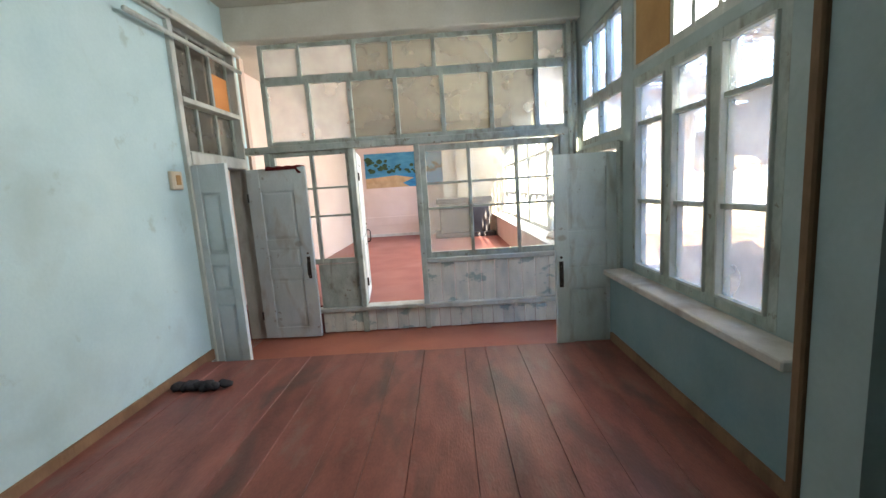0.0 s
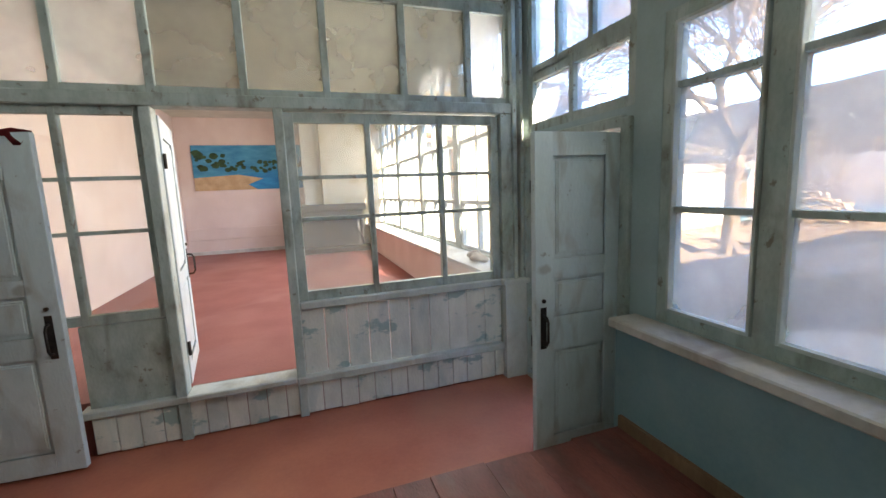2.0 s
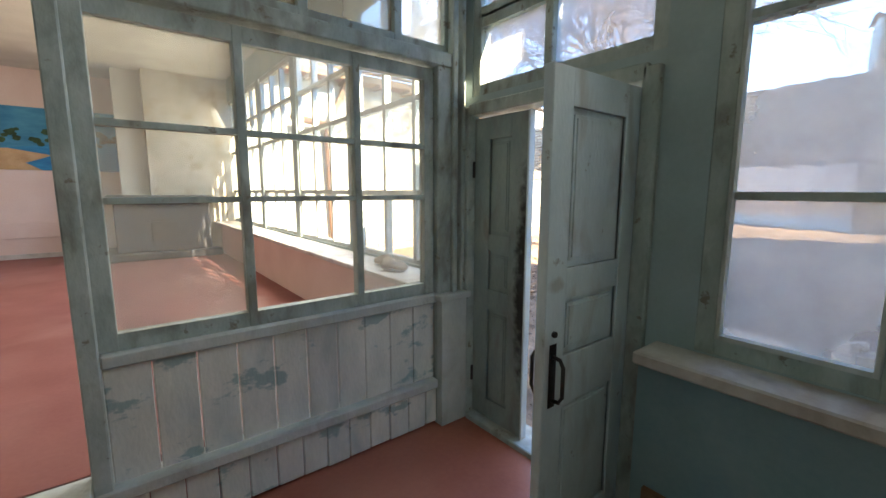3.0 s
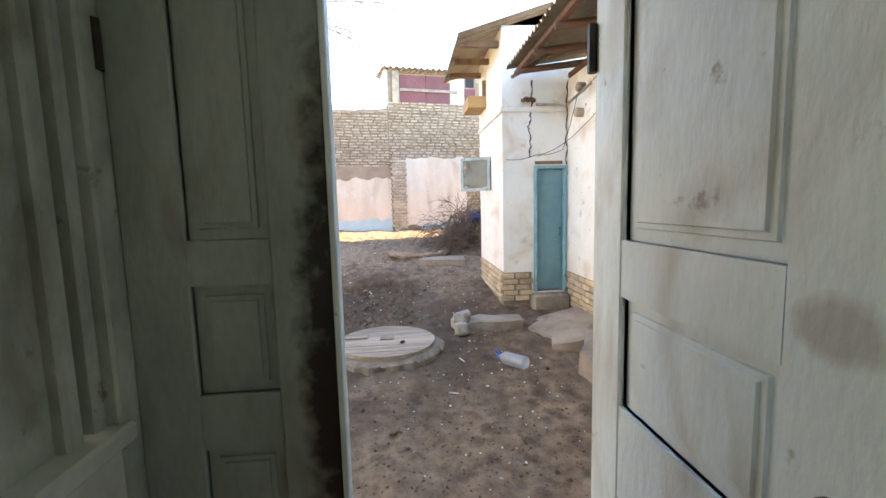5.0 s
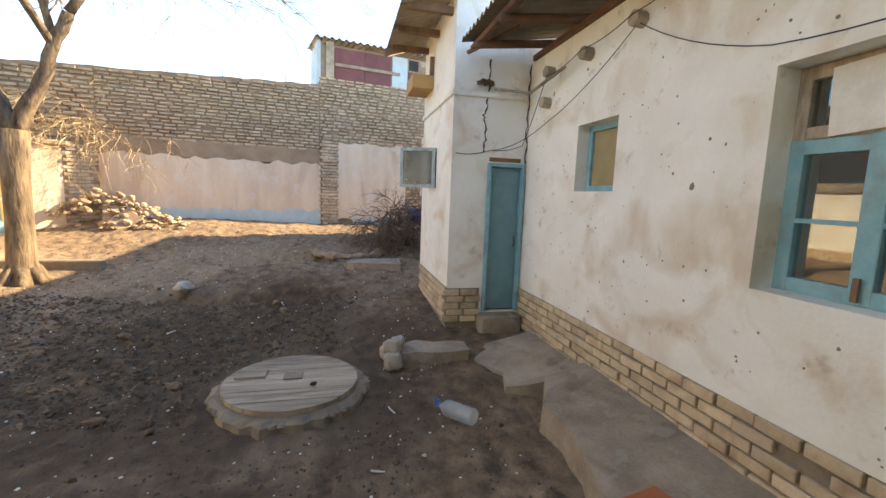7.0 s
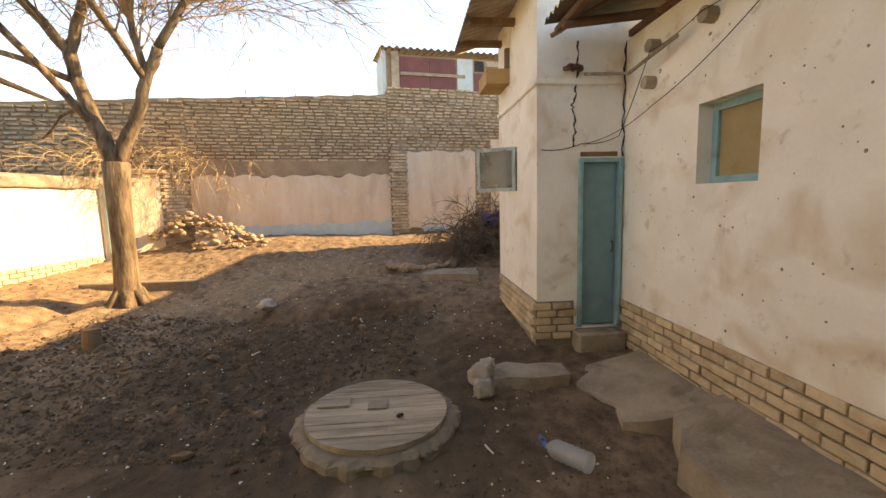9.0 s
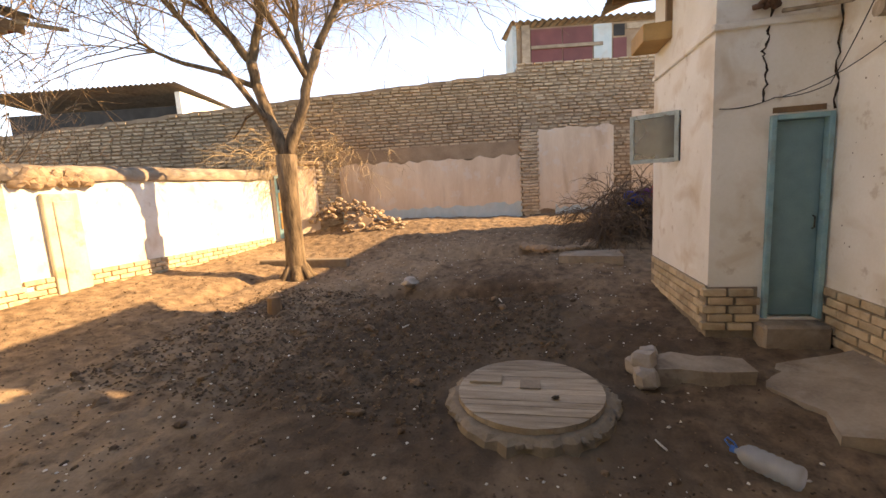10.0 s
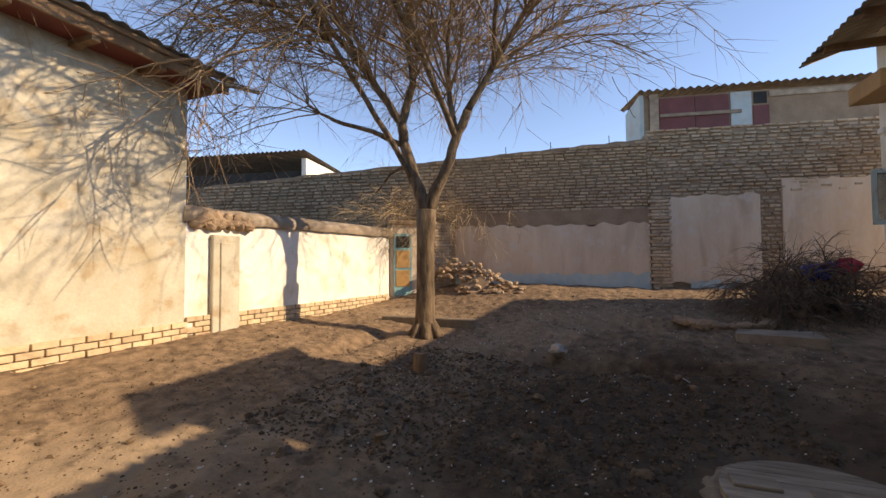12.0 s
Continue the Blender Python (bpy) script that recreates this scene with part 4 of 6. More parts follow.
for wd in ws:
    if x + wd > 1.70:
        wd = 1.69 - x
    if wd < 0.05:
        break
    bm = bmesh.new()
    box(bm, 0.0012, wd - 0.0012, -3.2, STEP + random.uniform(-0.012, 0.012), -0.034, 0.0, 0.0022)
    ob = piece("plank", mesh_of(bm, "plank", M["plank"]), floor, pose(x, 0, random.uniform(-0.003, 0.001)))
    x += wd

# ================= the courtyard =================
# ---- outer faces of the main house ----
solid("house_roof", boxed(-3.4, 2.35, -3.6, 12.4, 3.78, 3.86), M["sheet"], "weathered sheet roof of the main house", "roof", "structure")
solid("house_plinth", boxed(WT, WT + 0.05, 1.86, 13.0, -1.0, -0.30), M["concrete"], "rough concrete plinth of the main house", "plinth", "structure")
solid("door_step", boxed(WT, WT + 0.34, 3.70, 5.0, -0.8, -0.46, bevel=0.02), M["concrete"], "worn concrete doorstep", "step", "structure")

# ---- white wing ----
WY = 1.86
bm = bmesh.new()
slab_with_holes(bm, (WT + 0.01, 6.95), (0.02, 2.86), (1.46, WY), [(2.95, 3.79, 0.72, 1.95), (5.13, 5.76, 1.28, 1.93)], along="x")
solid("wall_wing", bm, M["white_wash"], "flaking cream whitewashed wall of the wing", "wall", "structure")
solid("wing_core", boxed(WT + 0.01, 6.95, 1.40, WY - 0.05, -1.0, 0.02), M["mortar"], "mortar bed behind the brick plinth", "wall", "structure")
# walls coloured near-black so the rooms behind the glass look unlit
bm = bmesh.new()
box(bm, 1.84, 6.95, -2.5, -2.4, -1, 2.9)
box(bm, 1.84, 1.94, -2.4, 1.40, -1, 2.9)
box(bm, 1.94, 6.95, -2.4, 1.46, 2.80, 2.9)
solid("wing_inner_walls", bm, M["unlit_fill"], "inner walls of the wing, painted near-black as unlit rooms", "wall", "structure")
bm = bmesh.new()
for a, b, c, d in ((2.95, 3.79, 0.72, 1.95), (5.13, 5.76, 1.28, 1.93)):
    box(bm, a - 0.3, b + 0.3, 0.4, 0.42, c - 0.3, d + 0.3)
solid("wing_room_back", bm, M["dim_wall"], "dim back of the wing rooms", "wall", "structure")
# windows of the wing
w = thing("wing_window", "turquoise casement window with a boarded fanlight", "window", pose(2.95, 1.66, 0.72), group="wing windows")
lattice(w, [0.035, 0.42, 0.805], [0.04, 0.40, 0.80], 0.10, 0.07, M["teal_frame"], M["glass_wing"], outer=0.08, hbar=0.026)
lattice(w, [0.035, 0.24, 0.64, 0.805], [0.87, 1.19], 0.04, 0.07, M["wood_grey"], M["glass_wing"], outer=0.07, skip=[(1, 0)])
part("board", boxed(0.20, 0.66, 0.036, 0.046, 0.855, 1.20, m=Matrix.Translation((0.43, 0, 1.02)) @ Matrix.Rotation(0.05, 4, "Y") @ Matrix.Translation((-0.43, 0, -1.02))), M["chips"], w, "pale board over the middle fanlight")
part("latch", boxed(0.405, 0.435, 0.05, 0.07, 0.02, 0.14, bevel=0.003), M["wood_brown"], w)
w = thing("wing_window", "small turquoise window with a dusty ochre board", "window", pose(5.13, 1.70, 1.28), group="wing windows")
lattice(w, [0.03, 0.60], [0.03, 0.62], 0.05, 0.07, M["teal_frame"], M["glass"], outer=0.06, skip=[(0, 0)])
part("board", boxed(0.03, 0.60, -0.01, 0.005, 0.03, 0.62), M["ochre_board"], w, "dusty ochre board")
# brick plinth of the wing
BR = mesh_of(boxed(-0.122, 0.122, -0.05, 0.03, -0.036, 0.036, bevel=0.006), "brick", M["brick"])
plinth = solid("plinth_wing", boxed(1.90, 6.94, WY - 0.05, WY - 0.012, -1.0, 0.018), M["mortar"], "yellow brick plinth with crumbling joints", "plinth", "structure")
rs = random.Random(11)
for r in range(6):
    z = -0.02 - 0.086 * r
    k = 0
    xx = 1.97 + (0.13 if r % 2 else 0)
    while xx < 6.9:
        gone = rs.random() < 0.02 or (abs(xx - 3.36) < 0.10 and r in (1, 2))
        if not gone:
            piece("brick", BR, plinth, pose(xx, WY - 0.012 + rs.uniform(-0.012, 0.008), z + rs.uniform(-0.004, 0.004), rs.uniform(-1, 1), rs.uniform(-1.2, 1.2), rs.uniform(-1.5, 1.5)))
        xx += 0.258
# patches where the whitewash has come away, as thin raised flakes
bm = bmesh.new()
for k in range(240):
    px, pz, r = rs.uniform(1.95, 6.8), rs.uniform(0.08, 2.7), rs.uniform(0.006, 0.026) * (2.2 if k % 11 == 0 else 1)
    if (2.85 < px < 3.9 and 0.6 < pz < 2.05) or (5.0 < px < 5.9 and 1.2 < pz < 2.0):
        continue
    rough_stone(bm, (px, WY, pz), r * 0.5, k, 1.0)
bmesh.ops.scale(bm, vec=(1, 0.12, 1), verts=bm.verts, space=Matrix.Translation((0, -WY, 0)))
solid("plaster_scars", bm, M["mortar"], "small brown scars in the whitewash", "plaster", "stuff")
# log ends and wires under the eave
for x, z in ((6.37, 2.60), (6.42, 2.28), (5.63, 2.57), (4.92, 2.61)):
    bm = bmesh.new()
    tube(bm, [(x, WY - 0.02, z), (x, WY + 0.10, z + 0.006)], 0.062, 10)
    solid("beam_end", bm, M["wood_grey"], "sawn round beam end in the whitewashed wall", "beam end", group="beam ends")


def cable(pts, r, label, sag=0.0):
    bm = bmesh.new()
    out = []
    for p, q in zip(pts, pts[1:]):
        for k in range(8):
            t = k / 8
            v = Vector(p).lerp(Vector(q), t)
            v.z -= sag * 4 * t * (1 - t)
            out.append(v)
    out.append(Vector(pts[-1]))
    tube(bm, out, r, 5)
    return solid("cable", bm, M["wire"], label, "cable", smooth=True)


cable([(6.92, 2.3, 1.78), (6.3, 1.93, 2.05), (4.9, 1.92, 2.58), (3.79, 1.92, 2.05), (2.4, 1.92, 2.05)], 0.004, "thin black cable strung along the wing", 0.06)
cable([(6.95, 2.80, 1.72), (6.94, 2.35, 1.78), (6.9, 1.95, 1.85), (6.35, 1.95, 2.55), (5.63, 1.97, 2.60), (4.92, 1.97, 2.64), (3.6, 1.95, 2.75)], 0.0045, "black cable between the beam ends", 0.03)
cable([(3.6, 1.95, 2.75), (3.3, 1.93, 2.25), (2.9, 1.92, 2.10), (2.2, 1.92, 2.12)], 0.006, "slack black cable above the wing window", 0.05)
bm = bmesh.new()
tube(bm, [(6.9, 2.35, 2.50), (6.6, 2.02, 2.42), (5.9, 1.98, 2.52)], 0.018, 6)
solid("wall_pole", bm, M["wood_grey"], "grey pole across the inner corner", "pole", smooth=True)
bm = bmesh.new()
for k in range(5):
    rough_stone(bm, (6.90, 2.40 + 0.035 * k, 2.56 + 0.02 * (k % 2)), 0.045, 80 + k, 0.8, 2)
solid("rag_bundle", bm, M["rafters"], "brown rag bundle tied on the pole", "rag", smooth=True)

# ---- wing eave: rafters and corrugated sheet ----
ev = thing("wing_eave", "sagging corrugated eave on dark timber rafters", "roof", kind="structure")


def corrugated(x0, x1, y0, y1, za, zb, pitch=0.13, amp=0.025, along="x", th=0.012):
    """A corrugated sheet; ridges run across the axis named, height from za at y0 to zb at y1."""
    bm = bmesh.new()
    L = (x1 - x0) if along == "x" else (y1 - y0)
    n = max(4, int(L / pitch * 6))
    rows = []
    for i in range(n + 1):
        s = i / n
        w = amp * math.sin(s * L / pitch * 2 * math.pi)
        a = []
        for q in (0, 0.5, 1):
            if along == "x":
                a.append(bm.verts.new((x0 + L * s, y0 + (y1 - y0) * q, za + (zb - za) * q + w)))
            else:
                a.append(bm.verts.new((x0 + (x1 - x0) * q, y0 + L * s, za + (zb - za) * q + w)))
        rows.append(a)
    for a, b in zip(rows, rows[1:]):
        for q in (0, 1):
            bm.faces.new((a[q], a[q + 1], b[q + 1], b[q]))
    bmesh.ops.solidify(bm, geom=bm.faces, thickness=th)
    return bm


part("corrugated_sheet", corrugated(1.9, 6.80, -2.6, 2.82, 3.80, 2.98), M["sheet"], ev, "weathered brown corrugated sheet", True)
for k in range(7):
    x = 6.55 - 0.72 * k
    bm = bmesh.new()
    tube(bm, [(x, 1.2, 3.05), (x, 2.72, 2.86)], [0.05, 0.042], 8)
    part("rafter", bm, M["rafters"], ev, smooth=True)
bm = bmesh.new()
box(bm, 1.9, 6.85, 2.62, 2.70, 2.89, 2.95, 0.008)
box(bm, 1.9, 6.85, 1.80, 1.90, 2.86, 2.93, 0.008)
part("batten", bm, M["rafters"], ev)
bm = bmesh.new()
tube(bm, [(6.88, 2.72, 2.88), (6.3, 2.3, 3.02)], 0.025, 6)
part("strut", bm, M["wood_brown"], ev)

# ---- annex with the teal door ----
AX, AY = 6.95, 2.85
bm = bmesh.new()
slab_with_holes(bm, (1.2, AY), (-0.9, 3.62), (AX, AX + 0.25), [(1.88, 2.38, -0.29, 1.62)])
slab_with_holes(bm, (AX + 0.25, 8.85), (-0.9, 3.62), (AY - 0.25, AY), [(7.80, 8.45, 1.30, 1.86)], along="x")
box(bm, 8.6, 8.85, -2, AY - 0.25, -0.9, 3.5)
solid("wall_annex", bm, M["white_wash"], "cream whitewashed walls of the tall annex", "wall", "structure")
bm = bmesh.new()
box(bm, AX - 0.03, AX, 1.90, AY + 0.03, 2.40, 2.47, 0.012)
box(bm, AX, 8.85, AY, AY + 0.03, 2.40, 2.47, 0.012)
solid("string_course", bm, M["white_wash"], "thin plaster band round the annex", "trim", "structure")
# added black block; its colour stands for the shade inside the annex
solid("annex_dark", boxed(AX + 0.26, 8.58, 1.0, AY - 0.26, -0.6, 3.0), M["unlit_fill"], "near-black block painted as the unlit annex inside", "wall", "structure")
d = thing("annex_door", "closed teal painted plank door in its frame", "door", pose(AX + 0.06, 1.88, -0.29, 0, 0, 90))
bm = bmesh.new()
box(bm, 0, 0.045, -0.05, 0.10, 0, 1.91, 0.005)
box(bm, 0.455, 0.50, -0.05, 0.10, 0, 1.91, 0.005)
box(bm, 0.045, 0.455, -0.05, 0.10, 1.865, 1.91, 0.005)
part("door_frame", bm, M["teal_frame"], d)
part("door_leaf", boxed(0.048, 0.452, -0.01, 0.03, 0.02, 1.862, bevel=0.004), M["teal_door"], d)
bm = bmesh.new()
tube(bm, [(0.09, 0.03, 0.86), (0.09, 0.06, 0.87), (0.09, 0.06, 0.97), (0.09, 0.03, 0.98)], 0.008, 6)
part("door_handle", bm, M["iron"], d, "dark iron pull handle")
solid("annex_lintel", boxed(AX - 0.008, AX + 0.1, 1.94, 2.36, 1.64, 1.69), M["wood_brown"], "brown timber lintel over the teal door", "lintel", "structure")
solid("annex_step", boxed(6.74, AX + 0.1, 1.88, 2.44, -0.8, -0.31, bevel=0.025), M["concrete"], "worn concrete step under the teal door", "step", "structure")
# exposed brick at the annex corner
q = solid("plinth_annex", boxed(AX - 0.016, AX, 2.42, AY + 0.012, -0.5, 0.02), M["mortar"], "patch of exposed yellow brick at the annex corner", "plinth", "structure")
for r in range(5):
    for k in range(2):
        piece("brick", BR, q, pose(AX - 0.018, 2.54 + 0.235 * k - (0.06 if r % 2 else 0) + 0.03, -0.03 - 0.086 * r, 0, 0, 90) @ Matrix.Diagonal((0.86, 1, 1, 1)))
q = solid("plinth_annex_side", boxed(AX, 8.85, AY, AY + 0.012, -0.7, 0.03), M["mortar"], "brick plinth along the annex side", "plinth", "structure")
for r in range(5):
    xx = AX + 0.15 + (0.13 if r % 2 else 0)
    while xx < 8.7:
        piece("brick", BR, q, pose(xx, AY + 0.004, -0.01 - 0.086 * r, 0, rs.uniform(-1, 1), 0))
        xx += 0.258
# crack above the door and down the corner


def crack(name, pts, width, normal, label):
    bm = bmesh.new()
    rr = random.Random(len(pts) * 7)
    out = []
    for p, r in zip(pts, pts[1:]):
        for k in range(7):
            v = Vector(p).lerp(Vector(r), k / 7)
            v += Vector((0 if normal == "x" else rr.uniform(-.018, .018), rr.uniform(-.018, .018) if normal == "x" else 0, rr.uniform(-.01, .01)))
            out.append(v)
    out.append(Vector(pts[-1]))
    tube(bm, out, [width * rr.uniform(0.4, 1.3) for _ in out], 5)
    return solid(name, bm, M["crack"], label, "crack", "stuff")


crack("plaster_crack", [(AX - 0.001, 2.40, 2.85), (AX - 0.001, 2.41, 2.40), (AX - 0.001, 2.46, 2.2), (AX - 0.001, 2.42, 2.02), (AX - 0.001, 2.44, 1.75)], 0.011, "x", "jagged dark crack above the teal door")
crack("plaster_crack", [(AX - 0.004, 1.872, 2.85), (AX - 0.004, 1.875, 2.2), (AX - 0.004, 1.873, 1.64)], 0.010, "x", "dark settlement crack in the inner corner")
# open casement on the annex side and a small box bracket
w = thing("annex_window", "open pale green casement on the annex side", "window", pose(7.80, AY + 0.02, 1.30, 0, 0, 62))
lattice(w, [0.02, 0.50], [0.02, 0.54], 0.04, 0.04, M["frame"], M["glass_milk"], outer=0.045)
# black plug in the opening, painted as the shade behind the casement
solid("window_lining", boxed(7.78, 8.47, AY - 0.24, AY - 0.12, 1.28, 1.88), M["unlit_fill"], "near-black plug painted as shade in the annex window", "window", "structure")
solid("bracket_box", boxed(8.15, 8.75, AY, AY + 0.32, 2.74, 2.94, bevel=0.008), M["plywood"], "ochre wooden bracket box under the annex eave", "box")
solid("post_stub", boxed(8.15, 8.22, AY, AY + 0.06, 2.94, 3.2), M["wood_brown"], "brown timber stub on the annex wall", "post")
ar = thing("annex_roof", "corrugated annex roof with a deep overhang", "roof", kind="structure")
part("corrugated_sheet", corrugated(6.75, 9.1, 0.6, 3.5, 4.35, 3.42, along="x"), M["sheet"], ar, "weathered corrugated sheet", True)
for k in range(3):
    part("rafter", boxed(7.1 + 0.75 * k, 7.18 + 0.75 * k, 2.6, 3.42, 3.38, 3.46), M["wood_brown"], ar)
bm = bmesh.new()
vv = [bm.verts.new(p) for p in ((AX + 0.1, 0.8, 3.62), (AX + 0.1, AY, 3.62), (AX + 0.1, 0.8, 4.25))]
bm.faces.new(vv)
bmesh.ops.solidify(bm, geom=bm.faces, thickness=0.1)
part("gable", bm, M["white_wash"], ar)

# unseen mass added behind the annex to extend the shadow over the yard
nb = thing("rear_shadow_mass", "unseen building mass behind the annex, added for its shadow", "house", kind="structure")
part("wall", boxed(8.86, 13.6, -3.5, 0.1, -0.5, 4.2), M["white_wash"], nb)
part("roof", boxed(8.80, 13.7, -3.6, 0.2, 4.2, 4.3), M["sheet"], nb)

# ---- concrete along the wing, tile, rail ----
def slab(name, outline, z0, z1, material, label, category, kind="structure", fall=None):
    """A broken slab; fall is (y of its high side, rise there, width of the slope)."""
    bm = bmesh.new()
    rr = random.Random(len(outline))
    pts = []
    for i, p in enumerate(outline):
        q = outline[(i + 1) % len(outline)]
        n = max(1, int((Vector(q) - Vector(p)).length / 0.16))
        for k in range(n):
            v = Vector(p).lerp(Vector(q), k / n)
            pts.append((v.x + rr.uniform(-.025, .025), v.y + rr.uniform(-.025, .025)))
    topf = bm.faces.new([bm.verts.new((x, y, z1 + rr.uniform(-.006, .006) + (fall[1] * max(0.0, 1 - (y - fall[0]) / fall[2]) if fall else 0))) for x, y in pts])
    r = bmesh.ops.extrude_face_region(bm, geom=[topf])
    for v in [g for g in r["geom"] if isinstance(g, bmesh.types.BMVert)]:
        v.co.z = z0
        v.co.x += rr.uniform(-.03, .03)
        v.co.y += rr.uniform(-.03, .03)
    bmesh.ops.triangulate(bm, faces=[f for f in bm.faces if len(f.verts) > 4])
    return solid(name, bm, material, label, category, kind)


slab("pavement_wing", [(1.86, 1.86), (5.3, 1.86), (5.25, 2.30), (4.85, 2.55), (4.4, 2.52), (4.0, 2.64), (3.4, 2.80), (2.6, 2.86), (1.86, 2.90)], -0.95, -0.52, M["concrete"], "broken raised concrete strip along the wing", "pavement", fall=(1.86, 0.17, 0.9))
slab("pavement_patch", [(5.25, 1.86), (6.5, 1.86), (6.45, 2.55), (6.1, 2.72), (5.7, 2.55), (5.4, 2.62)], -0.95, -0.605, M["concrete"], "cracked worn concrete patch before the teal door", "pavement", fall=(1.86, 0.18, 0.8))
slab("walkway", [(WT + 0.05, 5.4), (2.9, 5.6), (3.12, 6.8), (3.2, 7.8), (3.4, 9.4), (3.75, 10.8), (4.5, 11.55), (7, 11.5), (7, 11.72), (WT + 0.05, 11.9)], -0.95, -0.47, M["concrete"], "curved worn concrete walkway along the house", "pavement")
solid("loose_tile", boxed(3.40, 3.74, 2.34, 2.70, -0.488, -0.432, bevel=0.006, m=Matrix.Translation((3.57, 2.52, 0)) @ Matrix.Rotation(0.2, 4, "Z") @ Matrix.Translation((-3.57, -2.52, 0))), M["tile"], "orange terracotta slab lying on the concrete", "tile")
bm = bmesh.new()
tube(bm, [(2.80, 1.98, -0.53), (2.86, 1.98, 0.6), (2.84, 1.98, 0.62), (2.2, 1.96, 0.60), (2.19, 1.96, 0.58), (2.19, 1.96, -0.53)], 0.010, 8)
solid("pipe_rail", bm, M["wood_grey"], "rusty bent pipe rail by the wing wall", "rail", smooth=True)
# block pile beside the concrete
for k, (x, y, z, s) in enumerate(((6.15, 3.62, -0.56, .13), (6.32, 3.64, -0.54, .12), (6.22, 3.63, -0.44, .10), (6.38, 3.55, -0.44, .08))):
    bm = bmesh.new()
    box(bm, -s, s * 0.8, -s * .7, s * .7, -s * .6, s * .6, s * .25)
    for v in bm.verts:
        v.co += Vector((rs.uniform(-.012, .012), rs.uniform(-.012, .012), rs.uniform(-.012, .012)))
    ob = solid("stone_block", bm, M["stone"], "rough pale stone block in a small pile", "stone", group="block pile")
    ob.matrix_basis = pose(x, y, z, 0, 0, 30 * k)
slab("kerb_slab", [(6.12, 2.76), (6.4, 2.74), (6.5, 3.3), (6.38, 3.58), (6.14, 3.55)], -0.8, -0.49, M["concrete"], "broken concrete slab beside the stone blocks", "slab", "")

# ---- wooden manhole cover on its ring ----
CX, CY, CR = 5.86, 4.60, 0.60
mh = thing("manhole_cover", "round silvered plank cover on a concrete ring", "manhole cover", pose(CX, CY, -0.70))
bm = bmesh.new()
NS = 56
ringv = []
for k in range(NS):
    a = 2 * math.pi * k / NS
    r1, r2 = CR + 0.10 + rs.uniform(-.035, .03), CR - 0.1
    ringv.append([bm.verts.new((r * math.cos(a), r * math.sin(a), z)) for r, z in ((r1 + 0.05, -0.15), (r1, 0.05 + rs.uniform(-.015, .01)), (r1 - 0.05, 0.075 + rs.uniform(-.008, .008)), (r2, 0.075))])
for k in range(NS):
    a, b = ringv[k], ringv[(k + 1) % NS]
    for i in range(3):
        bm.faces.new((a[i], a[i + 1], b[i + 1], b[i]))
for k in range(44):
    a = 2 * math.pi * k / 44 + rs.uniform(-.04, .04)
    rough_stone(bm, ((CR + 0.075) * math.cos(a), (CR + 0.075) * math.sin(a), 0.035), rs.uniform(0.035, 0.058), 1500 + k, 0.7)
part("concrete_ring", bm, M["mortar"], mh, "crumbling concrete ring")
cuts = [-0.60, -0.50, -0.41, -0.29, -0.21, -0.08, 0.01, 0.13, 0.23, 0.36, 0.46, 0.60]
for x0, x1 in zip(cuts, cuts[1:]):
    x1 -= rs.uniform(0.004, 0.009)
    outline = []
    for x in np.linspace(x0, x1, 5):
        outline.append((x, math.sqrt(max(CR * CR - x * x, 0.002))))
    for x in np.linspace(x1, x0, 5):
        outline.append((x, -math.sqrt(max(CR * CR - x * x, 0.002))))
    bm = bmesh.new()
    zt = 0.125 + rs.uniform(-.006, .005)
    f = bm.faces.new([bm.verts.new((x, y, zt)) for x, y in outline])
    r = bmesh.ops.extrude_face_region(bm, geom=[f])
    for v in [g for g in r["geom"] if isinstance(g, bmesh.types.BMVert)]:
        v.co.z = 0.078
    part("plank", bm, M["wood_grey"], mh)
part("plate", boxed(-0.02, 0.13, -0.09, 0.08, 0.127, 0.142, bevel=0.003), M["concrete"], mh, "small square plate")
part("board_scrap", boxed(0.05, 0.20, 0.24, 0.52, 0.128, 0.150, bevel=0.004), M["wood_grey"], mh)
bm = bmesh.new()
rough_stone(bm, (-0.17, -0.2, 0.145), 0.03, 6, 0.6, 2)
part("iron_knob", bm, M["iron"], mh)

# ---- plastic bottle ----
bt = thing("bottle", "clear ribbed plastic bottle with a blue cap lying on soil", "bottle", Matrix.Translation((5.14, 3.18, -0.645)) @ Matrix.Rotation(math.atan2(0.26, 0.28), 4, "Z") @ Matrix.Rotation(math.pi / 2, 4, "Y"))
bm = bmesh.new()
prof = [(0.0, -0.17), (0.065, -0.17), (0.074, -0.155)] + [(0.074 - (0.006 if i % 2 else 0), -0.14 + 0.022 * i) for i in range(11)] + [(0.066, 0.115), (0.04, 0.15), (0.02, 0.165), (0.019, 0.185)]
rows = [[bm.verts.new((r * math.cos(k * math.pi / 9), r * math.sin(k * math.pi / 9), z)) for k in range(18)] for r, z in prof[1:]]
for a, b in zip(rows, rows[1:]):
    for k in range(18):
        bm.faces.new((a[k], a[(k + 1) % 18], b[(k + 1) % 18], b[k]))
bm.faces.new(rows[0])
part("body", bm, M["plastic"], bt, smooth=True)
bm = bmesh.new()
tube(bm, [(0, 0, 0.178), (0, 0, 0.205)], 0.023, 14)
part("cap", bm, M["label"], bt, "blue screw cap")
bm = bmesh.new()
tube(bm, [(-0.022, 0, 0.17), (-0.05, 0, 0.19), (-0.07, 0.01, 0.225), (-0.05, 0.02, 0.235), (-0.02, 0.02, 0.20)], 0.006, 6)
